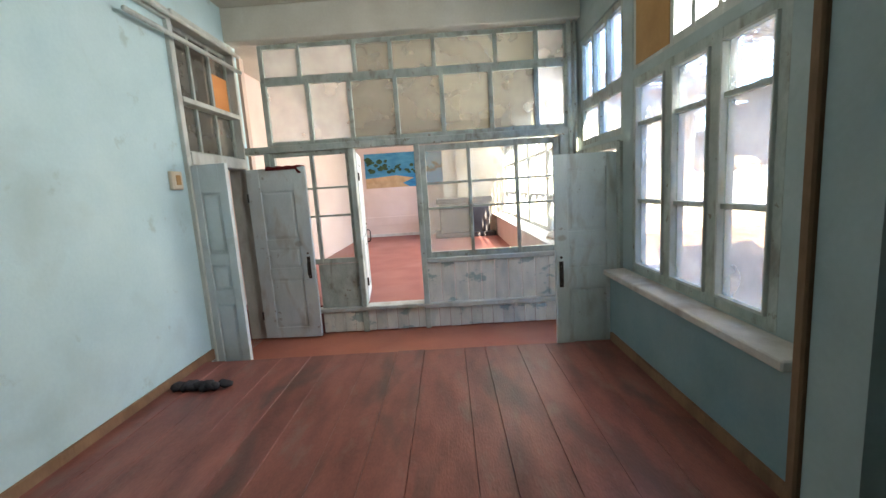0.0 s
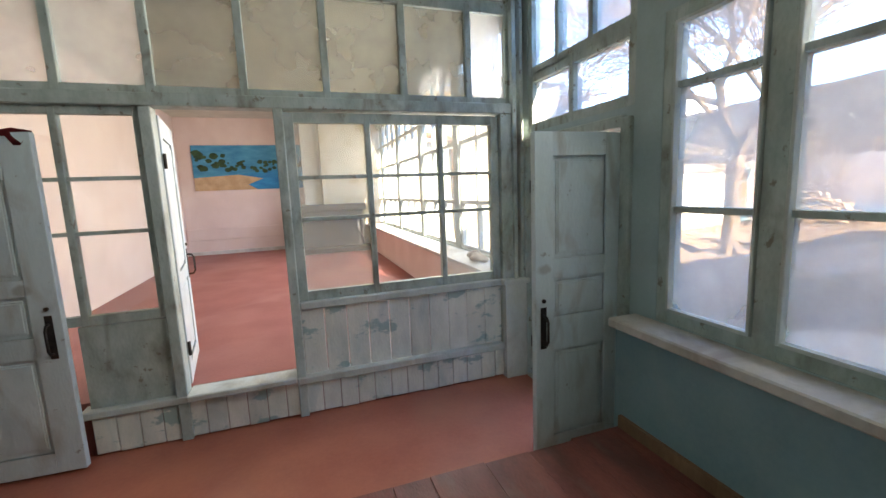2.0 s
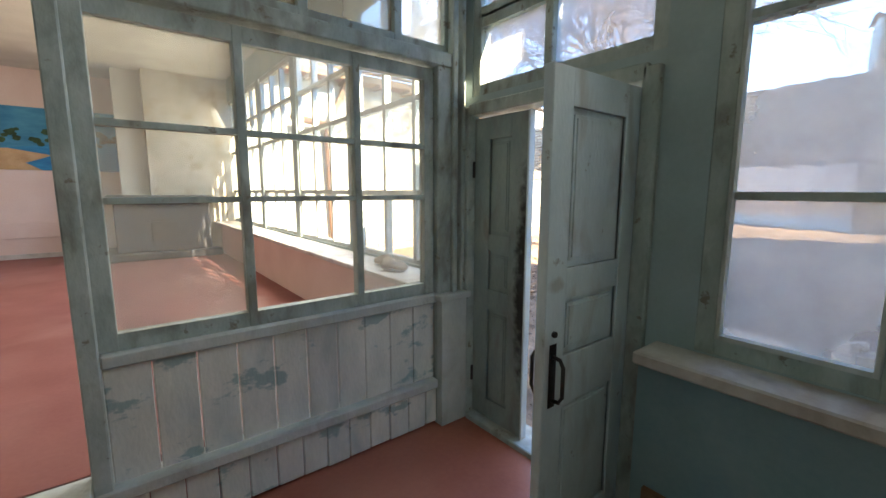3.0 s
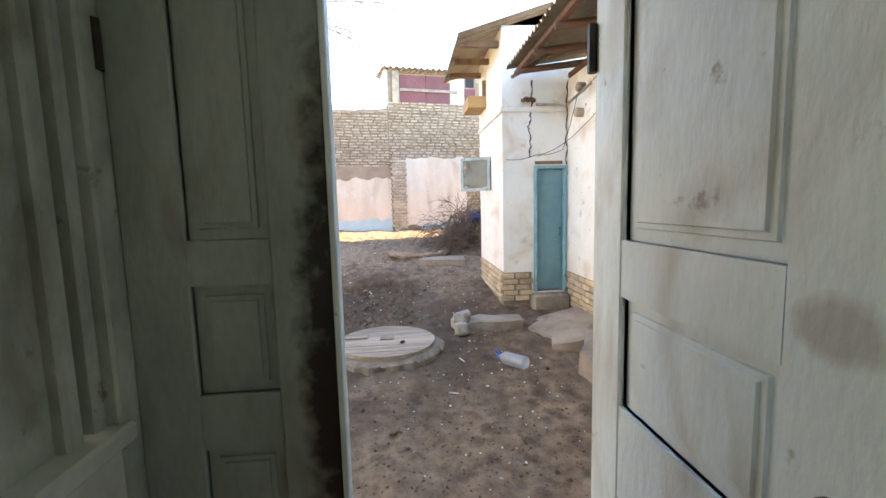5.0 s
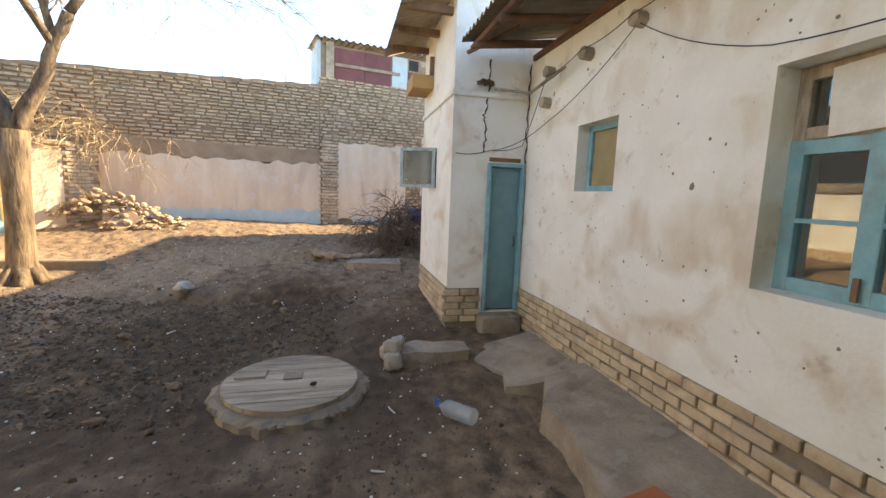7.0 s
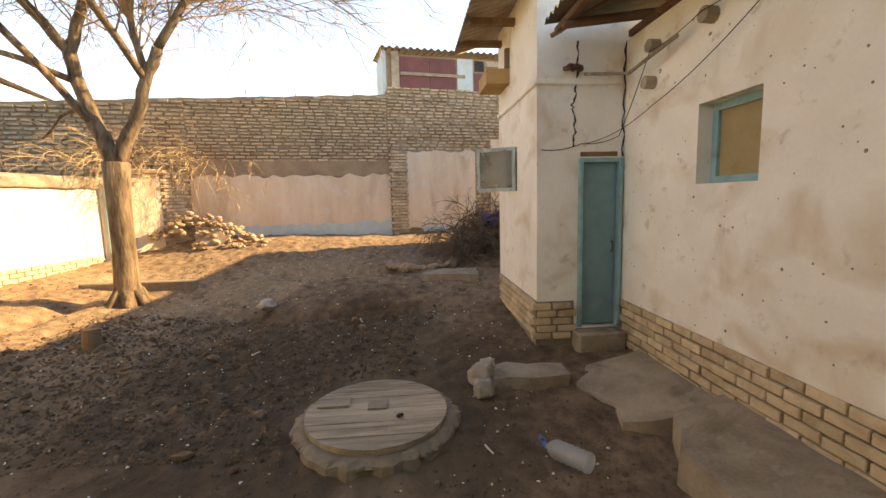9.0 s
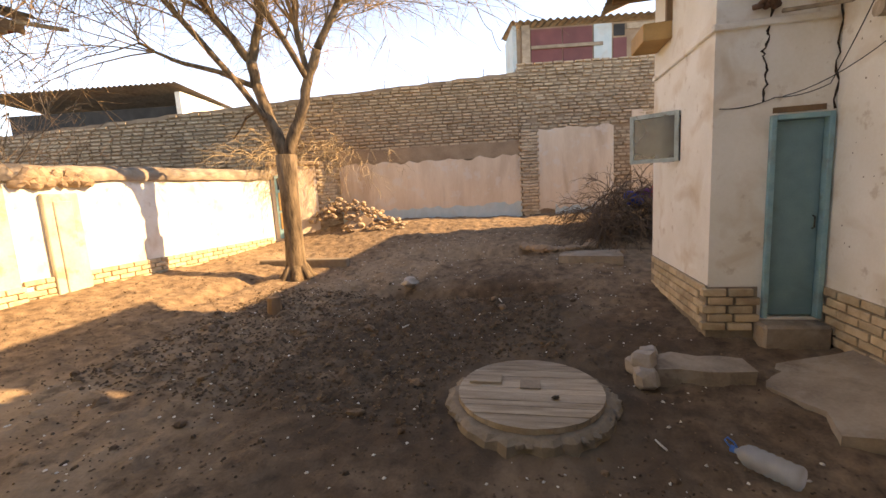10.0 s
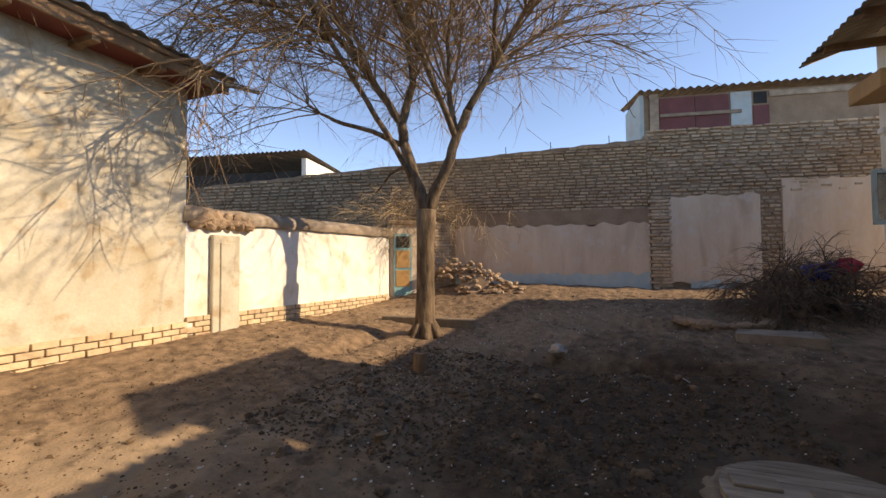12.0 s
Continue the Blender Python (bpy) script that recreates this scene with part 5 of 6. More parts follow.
part("carry_loop", bm, M["label"], bt, "blue carrying loop", True)

# ---- back wall of mud brick ----
BWM = pose(14.23, 4.73, 0, 0, 0, math.degrees(math.atan2(0.984, -0.179)))
back = thing("wall_back", "tall mud-brick boundary wall with faded plaster panels", "wall", BWM, "structure")
bm = bmesh.new()
vv = [bm.verts.new((u, y, z)) for y in (-0.5, -0.035) for u, z in ((0.0, -0.6), (24.0, -0.6), (24.0, 4.12 - 0.055 * 24 - 0.06), (0.0, 4.06))]
for q in ((0, 1, 2, 3), (7, 6, 5, 4), (0, 4, 5, 1), (1, 5, 6, 2), (2, 6, 7, 3), (3, 7, 4, 0)):
    bm.faces.new([vv[i] for i in q])
box(bm, -9.0, 0.0, -0.5, -0.03, -0.6, 4.28)
part("core", bm, M["mud"], back)


def courses(bm, u0, u1, z0, z1, length, height, proud, jitter, keep=lambda u, z: True, seed=1):
    rr = random.Random(seed)
    vs, fs = [], []
    r = 0
    z = z0
    while z + height <= z1 + 0.02:
        u = u0 - (length * 0.5 if r % 2 else 0)
        while u < u1:
            L = length * rr.uniform(0.8, 1.15)
            a, b = max(u + 0.016, u0), min(u + L - 0.016, u1)
            if b - a > 0.04 and keep((a + b) / 2, z) and rr.random() > 0.012:
                p = proud + rr.uniform(-jitter, jitter)
                zz = z + rr.uniform(-.008, .008)
                h = height * rr.uniform(0.66, 0.86)
                k = len(vs)
                e = 0.014
                vs += [(a, -0.05, zz), (b, -0.05, zz), (b, -0.05, zz + h), (a, -0.05, zz + h), (a + e, p, zz + e), (b - e, p + rr.uniform(-.006, .006), zz + e), (b - e, p, zz + h - e), (a + e, p, zz + h - e)]
                fs += [(k + 4, k + 5, k + 6, k + 7), (k, k + 1, k + 5, k + 4), (k + 1, k + 2, k + 6, k + 5), (k + 2, k + 3, k + 7, k + 6), (k + 3, k, k + 4, k + 7)]
            u += L
        z += height
        r += 1
    return vs, fs


def top_at(u):
    return 4.12 - 0.055 * u


def add_courses(args, **kw):
    vs, fs = courses(None, *args, **kw)
    me = bpy.data.meshes.new("brick_courses")
    me.from_pydata(vs, [], fs)
    me.materials.append(M["mud_brick"])
    ob = new("brick_courses", me)
    ob.parent = back
    tagged(ob, "rows of uneven mud bricks", kind="stuff")


add_courses((0.05, 5.0, 2.30, 4.2, 0.27, 0.085, 0.012, 0.018), keep=lambda u, z: z < top_at(u) - 0.1, seed=2)
add_courses((5.0, 24.0, 0.3, 4.0, 0.30, 0.10, 0.012, 0.018), keep=lambda u, z: z < top_at(u) - 0.1, seed=3)
add_courses((-9.0, 0.05, 2.62, 4.36, 0.25, 0.09, 0.015, 0.035), keep=lambda u, z: True, seed=4)
add_courses((-0.42, -0.02, 0.25, 2.62, 0.22, 0.10, 0.06, 0.02), seed=5)
add_courses((-2.95, -2.48, 0.25, 2.62, 0.24, 0.10, 0.0, 0.03), seed=6)
bm = bmesh.new()
box(bm, 0.0, 5.0, -0.1, 0.01, 1.92, 2.34)
part("mud_band", bm, M["mud"], back)


def ragged(u0, u1, z0, z1, y0, y1, seed, rag=0.05, lowrag=0.0):
    rr = random.Random(seed)
    n = int((u1 - u0) / 0.12) + 1
    bm = bmesh.new()
    us = np.linspace(u0, u1, n)
    pts = [(u, z0 + rr.uniform(-lowrag, lowrag)) for u in us] + [(u, z1 + rr.uniform(-rag, rag)) for u in us[::-1]]
    f = bm.faces.new([bm.verts.new((u, y1, z)) for u, z in pts])
    r = bmesh.ops.extrude_face_region(bm, geom=[f])
    for v in [g for g in r["geom"] if isinstance(g, bmesh.types.BMVert)]:
        v.co.y = y0
    bmesh.ops.triangulate(bm, faces=[f for f in bm.faces if len(f.verts) > 4])
    return bm


part("plaster_panel", ragged(0.02, 5.0, 0.62, 1.93, -0.06, 0.028, 1, 0.06), M["peach"], back, "faded peach plaster panel with drips")
part("plaster_panel", ragged(-2.48, -0.44, 0.40, 2.60, -0.06, 0.024, 2, 0.05, 0.06), M["peach"], back, "faded pink-grey plaster panel with drips")
part("plaster_panel", ragged(-9.0, -2.97, 0.70, 2.92, -0.06, 0.022, 3, 0.03), M["peach"], back, "faded grey plaster panel")
part("blue_dado", ragged(0.02, 5.0, 0.22, 0.66, -0.06, 0.036, 4, 0.05, 0.05), M["pale_blue"], back, "faded pale blue dado strip")
part("blue_dado", ragged(-2.0, -0.9, 0.15, 0.50, -0.06, 0.032, 5, 0.10, 0.03), M["pale_blue"], back, "patch of pale blue dado")
bm = bmesh.new()
n = 90
tops = []
rr = random.Random(9)
for i in range(n + 1):
    u = 0.0 + 24.0 * i / n
    h = top_at(u) + rr.uniform(-.02, .02)
    tops.append([bm.verts.new((u, y, z)) for y, z in ((-0.52, h - 0.5), (-0.52, h), (0.0, h - 0.02), (0.004, h - 0.12))])
for a, b in zip(tops, tops[1:]):
    for i in range(3):
        bm.faces.new((a[i], a[i + 1], b[i + 1], b[i]))
part("coping", bm, M["mud"], back)
for u in (2.4, 3.6, 0.9):
    bm = bmesh.new()
    tube(bm, [(u, -0.2, top_at(u) - 0.1), (u + 0.01, -0.2, top_at(u) + 0.22)], 0.01, 5)
    part("rebar", bm, M["iron"], back)
# individual bricks along the pier
MB = mesh_of(boxed(-0.115, 0.115, -0.05, 0.05, -0.036, 0.036, bevel=0.01), "brick", M["mud_brick_one"])
for r in range(27):
    for k in range(2):
        piece("brick", MB, back, pose(-0.34 + 0.235 * k + (0.04 if r % 2 else -0.02), 0.035 + rr.uniform(-.02, .02), 0.35 + 0.085 * r, rr.uniform(-3, 3), rr.uniform(-3, 3), rr.uniform(-4, 4)))

# shed on top behind the wall
sh = thing("roof_shed", "rooftop shed clad with maroon sheets under corrugated roofing", "shed", BWM)
part("wall", boxed(-9, -0.05, -2.4, -0.55, 3.6, 5.35), M["mud"], sh)
for a, b in ((-0.45, -1.3), (-1.32, -2.12), (-2.68, -3.05)):
    part("metal_sheet", boxed(b, a, -0.56, -0.53, 4.35, 5.30 if a > -2.2 else 4.95, bevel=0.003), M["maroon_sheet"], sh, "maroon metal sheet")
part("white_sheet", boxed(-2.64, -2.16, -0.56, -0.52, 4.33, 5.33), M["pale_blue"], sh, "pale sheet")
# black sheet on the wall, painted as the shade of a gap
part("dark_gap", boxed(-3.0, -2.7, -0.555, -0.535, 5.0, 5.3), M["unlit_fill"], sh)
part("board", boxed(-2.4, -0.45, -0.53, -0.49, 4.78, 4.87, bevel=0.004), M["wood_grey"], sh)
part("board", boxed(-9, -3.05, -0.56, -0.52, 5.16, 5.30), M["wood_grey"], sh)
part("corner_post", boxed(-0.42, -0.20, -0.56, -0.50, 4.2, 5.42), M["wood_grey"], sh)
part("side_sheet", boxed(-0.05, 0.05, -2.0, -0.5, 3.7, 5.42), M["pale_blue"], sh)
part("corrugated_roof", corrugated(-9.2, 0.12, -2.6, -0.35, 5.75, 5.48, 0.2, 0.03), M["sheet"], sh, smooth=True)

# far shed beyond the wall
fs_ = thing("far_shed", "distant shed with sheet roof, open gable's shade painted near-black", "shed", Matrix.Translation((16.3, 17.2, 0)) @ Matrix.Rotation(radians(100), 4, "Z"))
# solid wall coloured near-black as the shade within the open gable
part("wall", boxed(0.1, 7.0, -4.0, -0.4, 2.0, 4.9), M["unlit_fill"], fs_)
part("end_wall", boxed(-0.1, 0.1, -4.0, 0.0, 2.0, 5.3), M["white_wash"], fs_)
part("roof", corrugated(-0.3, 7.5, -4.3, 0.5, 5.3, 5.50, 0.2, 0.03), M["sheet"], fs_)

# ---- yard wall and house on the sunny side ----
lw_a = math.degrees(math.atan2(11.15 - 11.74, 12.3 - 7.0))
yw = thing("yard_wall", "low whitewashed yard wall with rounded mud coping", "wall", pose(7.0, 11.74, 0, 0, 0, lw_a), "structure")
part("face", boxed(0, 5.35, 0, 0.3, -0.5, 1.66), M["white_wash"], yw)
bm = bmesh.new()
sec = [(-0.07, 1.60), (-0.10, 1.66), (-0.08, 1.76), (0.02, 1.84), (0.16, 1.86), (0.30, 1.82), (0.38, 1.72), (0.36, 1.60)]
rws = []
for i in range(46):
    x = -0.03 + 5.4 * i / 45
    g = noise.noise((x * 2.3, 0, 0)) * 0.03
    e = 0.05 * (x / 5.4)
    rws.append([bm.verts.new((x, y + g * 0.5, z + g + e + 0.008 * noise.noise((x * 9, y * 9, z)))) for y, z in sec])
for a, b in zip(rws, rws[1:]):
    for i in range(len(sec) - 1):
        bm.faces.new((a[i], b[i], b[i + 1], a[i + 1]))
bm.faces.new(rws[0])
bm.faces.new(rws[-1][::-1])
part("coping", bm, M["concrete"], yw, "rounded mud coping", True)
bm = bmesh.new()
box(bm, 0.38, 0.86, -0.09, 0, -0.2, 1.42, 0.012)
box(bm, 0.50, 0.74, -0.115, -0.09, -0.2, 1.3, 0.012)
part("pilaster", bm, M["yard_plaster"], yw)
bm = bmesh.new()
for k in range(16):
    rough_stone(bm, (0.15 + 0.06 * k, -0.06, 1.58 + 0.06 * (k % 3)), 0.12, 300 + k, 0.9, 2)
part("cap_lump", bm, M["mud"], yw, "crumbling clay cap")
for r in range(4):
    xx = 0.13 + (0.13 if r % 2 else 0)
    while xx < 5.3:
        piece("brick", BR, yw, pose(xx, -0.02 + rs.uniform(-.008, .008), 0.13 - 0.086 * r, 0, rs.uniform(-1, 1), 180))
        xx += 0.262

hs = thing("side_house", "sunlit yellowed plaster house with brown eaves", "house", pose(7.0, 11.74, 0), "structure")
part("wall", boxed(-6.6, 0, 0, 0.4, -0.6, 3.60), M["yard_plaster"], hs)
part("wall", boxed(-6.6, 0, 4.4, 4.8, -0.6, 3.60), M["yard_plaster"], hs)
part("wall", boxed(-0.4, 0, 0.4, 4.4, -0.6, 3.60), M["yard_plaster"], hs)
part("soffit", boxed(-6.6, 0.28, -0.42, 0.4, 3.60, 3.63), M["maroon"], hs, "brown soffit boards")
for k in range(9):
    part("rafter", boxed(-6.2 + 0.78 * k, -6.11 + 0.78 * k, -0.45, 0, 3.52, 3.598), M["wood_brown"], hs)
bm = bmesh.new()
box(bm, -6.6, 0.34, -0.46, -0.42, 3.58, 3.72, 0.006)
box(bm, -6.6, 0.40, -0.50, -0.46, 3.73, 3.80, 0.006)
part("fascia", bm, M["wood_brown"], hs)
part("roof", corrugated(-6.7, 0.45, -0.56, 2.6, 3.82, 4.9, 0.2, 0.025), M["sheet"], hs, "dark corrugated roof", True)
bm = bmesh.new()
tube(bm, [(0.2, -0.48, 3.70), (0.85, -0.55, 3.80)], 0.03, 6)
part("roof_pole", bm, M["wood_grey"], hs)
bm = bmesh.new()
box(bm, -3.36, -2.86, -0.06, 0, -0.4, 1.62, 0.012)
part("pilaster", bm, M["yard_plaster"], hs)
for r in range(4):
    xx = -2.72 + (0.13 if r % 2 else 0)
    while xx < 0.05:
        piece("brick", BR, hs, pose(xx, -0.02 + rs.uniform(-.008, .008), 0.06 - 0.086 * r, 0, rs.uniform(-1, 1), 180))
        xx += 0.262
dp = thing("downpipe", "rusty brown downpipe with an elbow and brace", "downpipe", pose(3.55, 11.62, 0))
bm = bmesh.new()
tube(bm, [(0.12, 0, -0.25), (0.06, 0, 0.6), (0.0, 0, 2.45), (0.02, -0.03, 2.62)], 0.042, 10)
part("pipe", bm, M["rafters"], dp, smooth=True)
bm = bmesh.new()
tube(bm, [(0.05, -0.05, 2.64), (-0.8, -0.25, 2.72)], 0.07, 10)
part("elbow", bm, M["rafters"], dp, smooth=True)
bm = bmesh.new()
box(bm, -0.05, 0.05, -0.04, 0.04, 0, 1.2, 0.006, Matrix.Translation((0.02, -0.1, 2.6)) @ Matrix.Rotation(radians(24), 4, "Y"))
part("brace", bm, M["wood_brown"], dp)

# little shed at the end of the yard wall
ls = thing("corner_shed", "small plastered shed with a patched turquoise door", "shed", pose(12.3, 11.1, 0, 0, 0, -52))
part("wall", boxed(0, 1.15, 0, 0.6, -0.4, 1.98), M["peach"], ls)
part("door_frame", boxed(0.08, 0.56, -0.04, 0.0, 0.1, 1.75, bevel=0.006), M["teal_frame"], ls)
part("door_panel", boxed(0.14, 0.50, -0.055, -0.04, 0.35, 0.78, bevel=0.004), M["plywood"], ls, "ochre panel")
part("door_panel", boxed(0.14, 0.50, -0.055, -0.04, 0.84, 1.30, bevel=0.004), M["plywood"], ls, "ochre panel")
# pane painted near-black for the unlit inside of the shed
part("door_pane", boxed(0.14, 0.50, -0.055, -0.04, 1.38, 1.68, bevel=0.004), M["unlit_fill"], ls)
part("roof_mud", boxed(-0.1, 1.25, -0.1, 0.7, 1.98, 2.10, bevel=0.03), M["mud"], ls)
for r in range(23):
    for k in range(3):
        piece("brick", MB, ls, pose(1.27 + 0.235 * k + (0.06 if r % 2 else 0), 0.02 + rr.uniform(-.02, .02), 0.25 + 0.08 * r, 0, 0, rr.uniform(-3, 3)))
part("pier_core", boxed(1.15, 1.95, 0.0, 0.5, -0.3, 2.1), M["mud"], ls)

# ---- tree ----
tree = thing("tree", "bare leafless tree with a forked trunk and fine twigs", "tree", pose(9.6, 8.95, -0.42))
bm = bmesh.new()
tube(bm, [(0, 0, -0.25), (0.0, 0, 0.05), (0.0, 0.01, 0.35), (0.01, 0.0, 1.0), (-0.02, -0.02, 1.7), (0, -0.03, 2.35)], [0.34, 0.25, 0.185, 0.165, 0.165, 0.19], 14)
for k in range(7):
    a = k * 0.9
    tube(bm, [(0.12 * math.cos(a), 0.12 * math.sin(a), 0.25), (0.27 * math.cos(a), 0.27 * math.sin(a), 0.05), (0.5 * math.cos(a), 0.5 * math.sin(a), -0.12)], [0.1, 0.075, 0.03], 7)
part("trunk", bm, M["bark"], tree, smooth=True)
limbs = [
    ([(0, -0.03, 2.30), (0.0, 0.20, 2.9), (0.05, 0.42, 3.6), (0.05, 0.50, 4.05)], [0.13, 0.115, 0.10, 0.095]),
    ([(0.05, 0.50, 4.05), (-0.2, 0.95, 4.8), (-0.5, 1.5, 5.6), (-0.9, 2.2, 6.5)], [0.08, 0.065, 0.05, 0.03]),
    ([(0.05, 0.50, 4.05), (0.25, 0.35, 4.9), (0.2, 0.45, 5.8), (0.1, 0.3, 7.0)], [0.085, 0.07, 0.055, 0.03]),
    ([(0, -0.03, 2.30), (0.05, -0.35, 2.95), (0.0, -0.62, 3.6), (-0.02, -0.85, 4.1)], [0.125, 0.10, 0.09, 0.08]),
    ([(-0.02, -0.85, 4.1), (0.0, -1.3, 4.8), (-0.1, -1.9, 5.6), (-0.2, -2.6, 6.4)], [0.07, 0.055, 0.045, 0.028]),
    ([(0.0, -0.62, 3.6), (-0.05, -0.5, 4.5), (0.1, -0.45, 5.4), (0.0, -0.6, 6.6)], [0.06, 0.05, 0.04, 0.025]),
    ([(0.05, 0.42, 3.6), (-0.3, 0.95, 3.85), (-0.6, 1.6, 4.05), (-0.8, 2.0, 4.3)], [0.055, 0.045, 0.035, 0.015]),
    ([(0.05, 0.30, 3.3), (0.1, 0.75, 3.1), (0.1, 1.1, 2.75)], [0.035, 0.025, 0.012]),
    ([(-0.2, 0.95, 4.8), (-0.9, 1.1, 5.4), (-1.6, 1.6, 6.2)], [0.05, 0.04, 0.02]),
    ([(0.25, 0.35, 4.9), (1.0, 0.6, 5.6), (1.8, 0.9, 6.4)], [0.05, 0.04, 0.02]),
    ([(0.0, -1.3, 4.8), (-0.9, -1.6, 5.4), (-1.6, -2.0, 6.0)], [0.045, 0.035, 0.02]),
    ([(0.0, 0.20, 2.9), (-0.8, 0.55, 3.9), (-1.9, 0.7, 4.7), (-3.3, 0.6, 5.3)], [0.06, 0.05, 0.04, 0.02]),
    ([(0.0, -0.62, 3.6), (-1.0, -0.45, 4.6), (-2.2, -0.3, 5.3), (-3.7, -0.5, 5.9)], [0.06, 0.05, 0.04, 0.02]),
    ([(-1.9, 0.7, 4.7), (-2.5, 1.2, 5.0), (-3.0, 2.0, 5.1)], [0.035, 0.03, 0.015]),
    ([(0.0, -1.3, 4.8), (0.9, -1.6, 5.5), (1.5, -2.2, 6.2)], [0.045, 0.035, 0.02]),
]
for pts, rad in limbs:
    bm = bmesh.new()
    fine, fr = [], []
    for i in range(len(pts) - 1):
        for k in range(4):
            t = k / 4
            v = Vector(pts[i]).lerp(Vector(pts[i + 1]), t)
            if i or k:
                v += Vector((rs.uniform(-.02, .02), rs.uniform(-.02, .02), 0))
            fine.append(v)
            fr.append(rad[i] * (1 - t) + rad[i + 1] * t)
    fine.append(Vector(pts[-1]))
    fr.append(rad[-1])
    tube(bm, fine, fr, 8)
    part("limb", bm, M["bark"], tree, smooth=True)


def sprays(starts, seed, n1, n2, n3, l1, droop):
    """Branchlets that fork twice into fine twigs; plain arrays of three-sided tubes."""
    rr = random.Random(seed)
    vs, fs = [], []

    def strand(p, d, length, r0, seg, bend):
        out = []
        for i in range(seg + 1):
            k = len(vs)
            r = r0 * (1 - 0.75 * i / seg)
            a = d.cross(Vector((0.3, 0.5, 0.8))).normalized()
            b = d.cross(a)
            for q in range(3):
                vs.append(tuple(p + (a * math.cos(q * 2.094) + b * math.sin(q * 2.094)) * r))
            if i:
                for q in range(3):
                    fs.append((k - 3 + q, k - 3 + (q + 1) % 3, k + (q + 1) % 3, k + q))
            out.append((p.copy(), d.copy()))
            d = (d + Vector((rr.uniform(-bend, bend), rr.uniform(-bend, bend), rr.uniform(-bend, bend) - droop * i / seg))).normalized()
            p = p + d * (length / seg)
        return out

    def side(d, spread):
        return (d + Vector((rr.gauss(0, 1), rr.gauss(0, 1), rr.gauss(0.15, 0.8))).normalized() * spread).normalized()

    for p0, d0, r0, ln in starts:
        for _ in range(n1):
            s1 = strand(p0 + Vector((rr.uniform(-.05, .05),) * 3), side(d0, 0.9), ln * rr.uniform(0.6, 1.2), r0, 6, 0.16)
            for _ in range(n2):
                p, d = s1[rr.randint(2, 6)]
                s2 = strand(p, side(d, 0.8), ln * 0.55 * rr.uniform(0.6, 1.2), r0 * 0.5, 5, 0.18)
                for _ in range(n3):
                    p, d = s2[rr.randint(1, 5)]
                    strand(p, side(d, 0.8), ln * 0.33 * rr.uniform(0.5, 1.3), r0 * 0.30, 3, 0.2)
    return vs, fs


starts = []
for pts, rad in limbs[1:]:
    for i in range(1, len(pts)):
        p, q = Vector(pts[i - 1]), Vector(pts[i])
        if q.z < 4.3:
            continue
        starts.append((q, (q - p).normalized(), min(0.024, rad[i]), 2.5))
        starts.append((p.lerp(q, 0.5), (q - p).normalized(), 0.016, 2.0))
vs, fs = sprays(starts, 21, 5, 8, 5, 1.4, 0.14)
me = bpy.data.meshes.new("crown")
me.from_pydata(vs, [], fs)
me.materials.append(M["twig"])
ob = new("crown", me)
ob.parent = tree
tagged(ob, "fine bare reddish-brown twigs", kind="stuff")

# dry bush hanging over the corner behind the yard wall
vs, fs = sprays([(Vector((12.6 + 0.25 * k, 11.6 - 0.35 * k, 2.1)), Vector((-0.3, -0.4, 0.9)), 0.014, 1.5) for k in range(7)], 33, 5, 7, 5, 1.2, 0.75)
me = bpy.data.meshes.new("dry_bush")
me.from_pydata(vs, [], fs)
me.materials.append(M["dry"])
tagged(new("dry_bush", me), "tangled straw-coloured dry bush over the corner wall", "bush", "", "stuff")
vs, fs = sprays([(Vector((9.3 + 0.5 * k, 16.5, 1.5)), Vector((0, 0, 1)), 0.02, 2.2) for k in range(3)], 34, 4, 6, 4, 1.6, 0.0)
me = bpy.data.meshes.new("far_shrub")
me.from_pydata(vs, [], fs)
me.materials.append(M["brush"])
tagged(new("far_shrub", me), "bare dark shrub behind the side house", "bush", "", "stuff")

# brushwood heap with bright cloth
vs, fs = sprays([(Vector((11.0 + 0.24 * (k % 5), 2.15 + 0.22 * (k // 5), 0.05 + 0.17 * (k % 4))), Vector((rs.uniform(-.6, .6), rs.uniform(-.6, .6), 0.25)), 0.017, 0.85) for k in range(30)], 35, 6, 6, 3, 0.9, 0.6)
me = bpy.data.meshes.new("brushwood_heap")
me.from_pydata(vs, [], fs)
me.materials.append(M["brush"])
tagged(new("brushwood_heap", me), "heap of dark cut brushwood on the ground", "brushwood", "", "stuff")
for nm, col, x, y, z, lab in (("cloth_purple", "purple", 11.75, 2.2, 0.78, "crumpled purple cloth on the brushwood"), ("cloth_red", "red_fabric", 11.62, 1.95, 0.86, "crumpled red cloth on the brushwood"), ("cloth_blue", "blue_fabric", 11.5, 2.45, 0.72, "crumpled dark blue cloth on the brushwood")):
    bm = bmesh.new()
    for k in range(5):
        rough_stone(bm, (x + rs.uniform(-.14, .14), y + rs.uniform(-.16, .16), z + rs.uniform(-.07, .07)), 0.16, 500 + k, 0.6, 2)
    solid(nm.split("_")[0], bm, M[col], lab, "cloth", smooth=True)

# stump, rocks, rubble
bm = bmesh.new()
tube(bm, [(7.72, 8.22, -0.7), (7.72, 8.22, -0.40), (7.73, 8.22, -0.27)], [0.12, 0.10, 0.09], 10)
solid("stump", bm, M["wood_brown"], "short brown sawn tree stump in the soil", "stump")
bm = bmesh.new()
rough_stone(bm, (9.05, 6.55, -0.38), 0.17, 77, 0.75, 2)
solid("rock", bm, M["stone"], "pale rock lying beside the ditch", "rock")
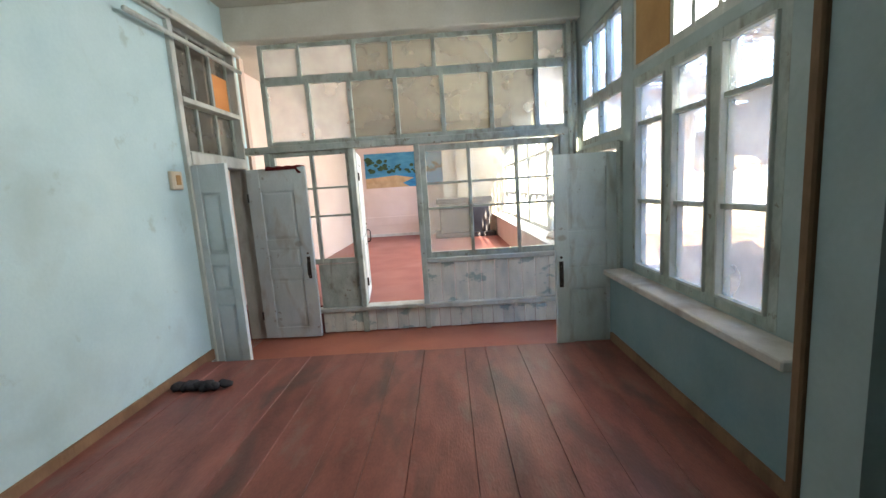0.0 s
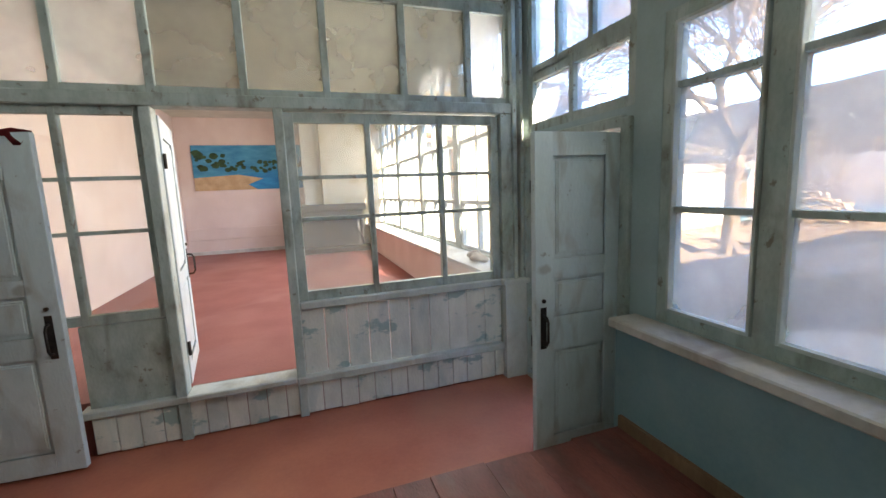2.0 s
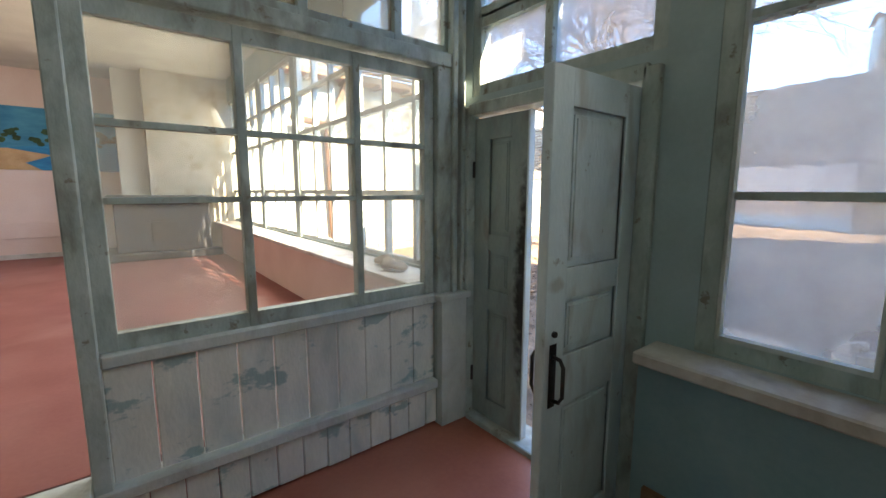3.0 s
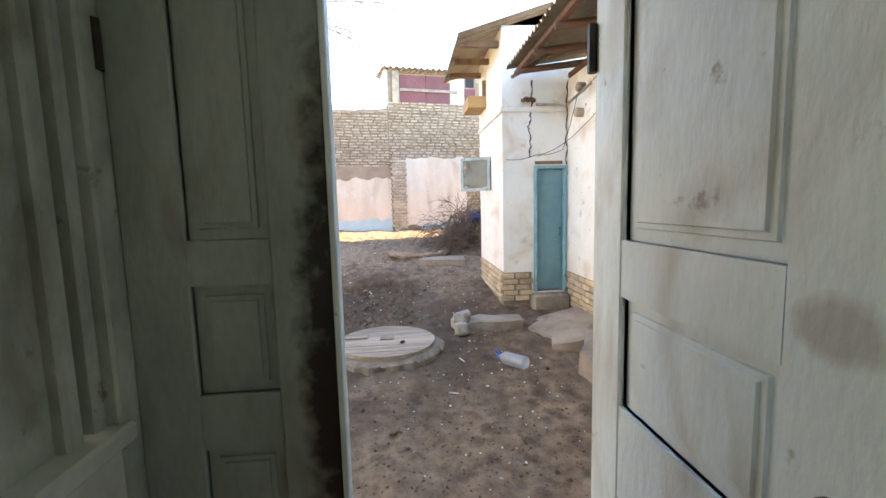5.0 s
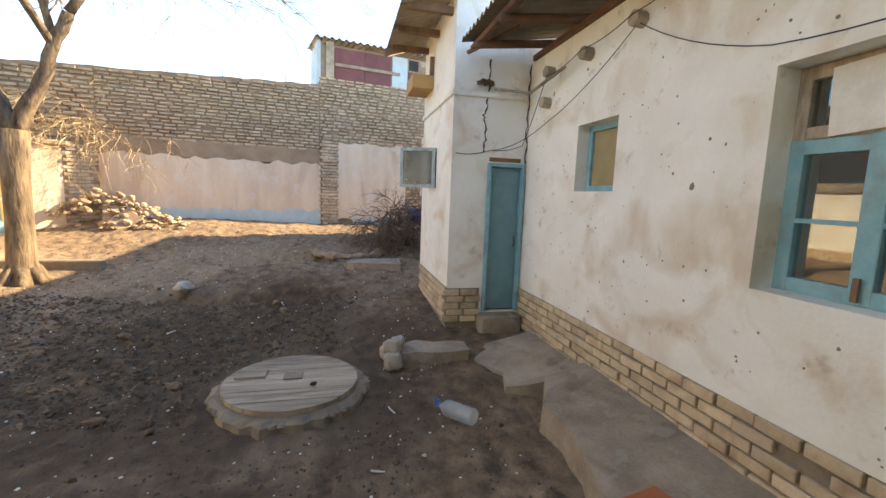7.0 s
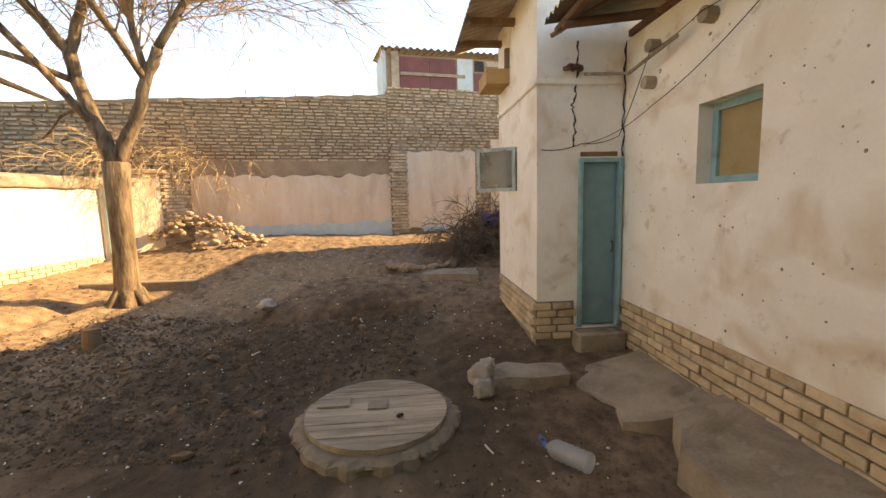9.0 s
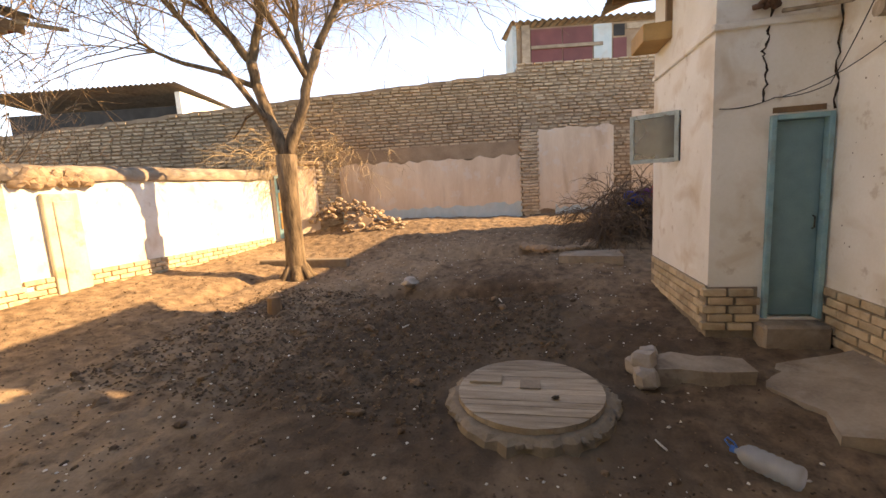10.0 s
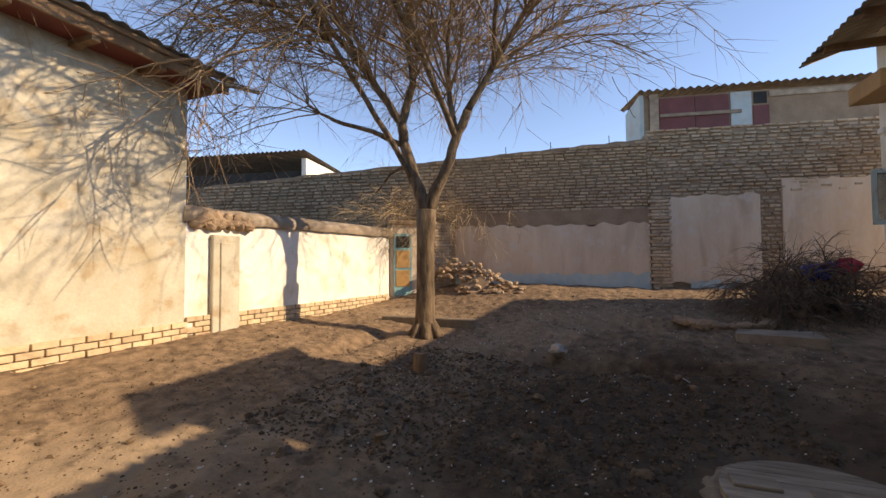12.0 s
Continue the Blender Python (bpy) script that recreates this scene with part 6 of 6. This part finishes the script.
heap = thing("rubble_heap", "heap of broken brick and stone by the wall", "rubble", pose(12.9, 9.1, 0.1))
for k in range(190):
    a, r = rs.uniform(0, 6.28), rs.random() ** 0.6
    x, y = 0.55 * r * math.cos(a), 1.45 * r * math.sin(a) - 0.1
    bm = bmesh.new()
    rough_stone(bm, (x, y, max(0, 0.85 * (1 - r) + 0.35 * (y > 0.3)) * rs.uniform(0.6, 1) + 0.12), rs.uniform(0.05, 0.11), 600 + k, 0.6)
    part("rubble_stone", bm, M["mud"] if k % 3 else M["mud_brick_one"], heap)
part("core", (lambda b: (rough_stone(b, (0, -0.1, 0.1), 0.6, 9, 0.8, 2), b)[1])(bmesh.new()), M["mud"], heap)
bm = bmesh.new()
for k in range(40):
    t = 6.28 * k / 40
    rough_stone(bm, (10.9 + 0.55 * math.cos(t), 4.0 + 0.55 * math.sin(t) * 1.2, -0.08), 0.11, 900 + k, 0.7)
solid("well_ring", bm, M["mud"], "low crumbling clay ring in the soil", "ring", "stuff")
slab("concrete_scrap", [(9.6, 3.1), (10.3, 3.0), (10.4, 3.9), (9.8, 4.1)], -0.5, -0.11, M["concrete"], "flat grey slab sunk in the soil", "slab", "")
# a raised brick edging under the sunny strip
bm = bmesh.new()
box(bm, 10.2, 10.35, 8.2, 10.2, -0.4, -0.13, 0.02)
solid("bed_edging", bm, M["mortar"], "low clay edging of the bed by the tree", "edging")
cable([(12.7, 5.6, 5.2), (12.9, 5.3, 4.75), (13.2, 5.1, 4.35)], 0.008, "loose wire hanging above the back wall", 0.1)

# clods and chips on the soil
items, chips = [], []
while len(items) < 24000:
    x, y = rs.uniform(2.4, 13.2), rs.uniform(2.4, 11.2)
    bed = 4.2 < y < 9.0 and 5.4 < x < 8.9
    if x < 3.4 and y > 5.4 or y < 2.7 and x < 6.6 or (x > 6.8 and y < 3.0) or math.hypot(x - CX, y - CY) < 0.8:
        continue
    if not bed and rs.random() < 0.72:
        continue
    r = rs.uniform(0.004, 0.017) * (1.3 if bed else 0.8) * (2.4 if rs.random() < 0.03 else 1)
    items.append((x, y, yard_z(x, y) + r * 0.15, r))
for k in range(900):
    x, y = rs.uniform(2.6, 12.5), rs.uniform(2.8, 9)
    if math.hypot(x - CX, y - CY) < 0.8 or (x > 6.8 and y < 3.0) or (x < 3.4 and y > 5.4):
        continue
    chips.append((x, y, yard_z(x, y) + 0.006, rs.uniform(0.005, 0.015)))
cloud("soil_clods", items, M["clod"], "dry brown clods scattered over the dug soil", "clods")
cloud("pale_chips", chips, M["chips"], "small pale chips and litter on the soil", "litter")

# small loose things on the soil
for k, (x, y, L_, a) in enumerate(((5.35, 3.72, 0.12, 20), (4.6, 3.9, 0.10, 70), (7.3, 6.1, 0.16, -30), (4.4, 5.6, 0.14, 110), (8.3, 5.0, 0.2, 15))):
    bm = bmesh.new()
    tube(bm, [(-L_ / 2, 0, 0), (0, 0.006, 0.004), (L_ / 2, 0, 0)], 0.008, 6)
    s = solid("stick", bm, M["chips"], "short pale stick lying on the soil", "stick", group="sticks")
    s.matrix_basis = pose(x, y, yard_z(x, y) + 0.012, 0, 0, a)
for k in range(26):
    x, y = rs.uniform(3.6, 8.5), rs.uniform(4.0, 9.8)
    if math.hypot(x - CX, y - CY) < 0.95:
        continue
    bm = bmesh.new()
    rough_stone(bm, (0, 0, 0), rs.uniform(0.04, 0.085), 1200 + k, 0.6, 2)
    s = solid("earth_lump", bm, M["clod"], "hard lump of earth on the dug soil", "clod", group="earth lumps")
    s.matrix_basis = pose(x, y, yard_z(x, y) + 0.015)
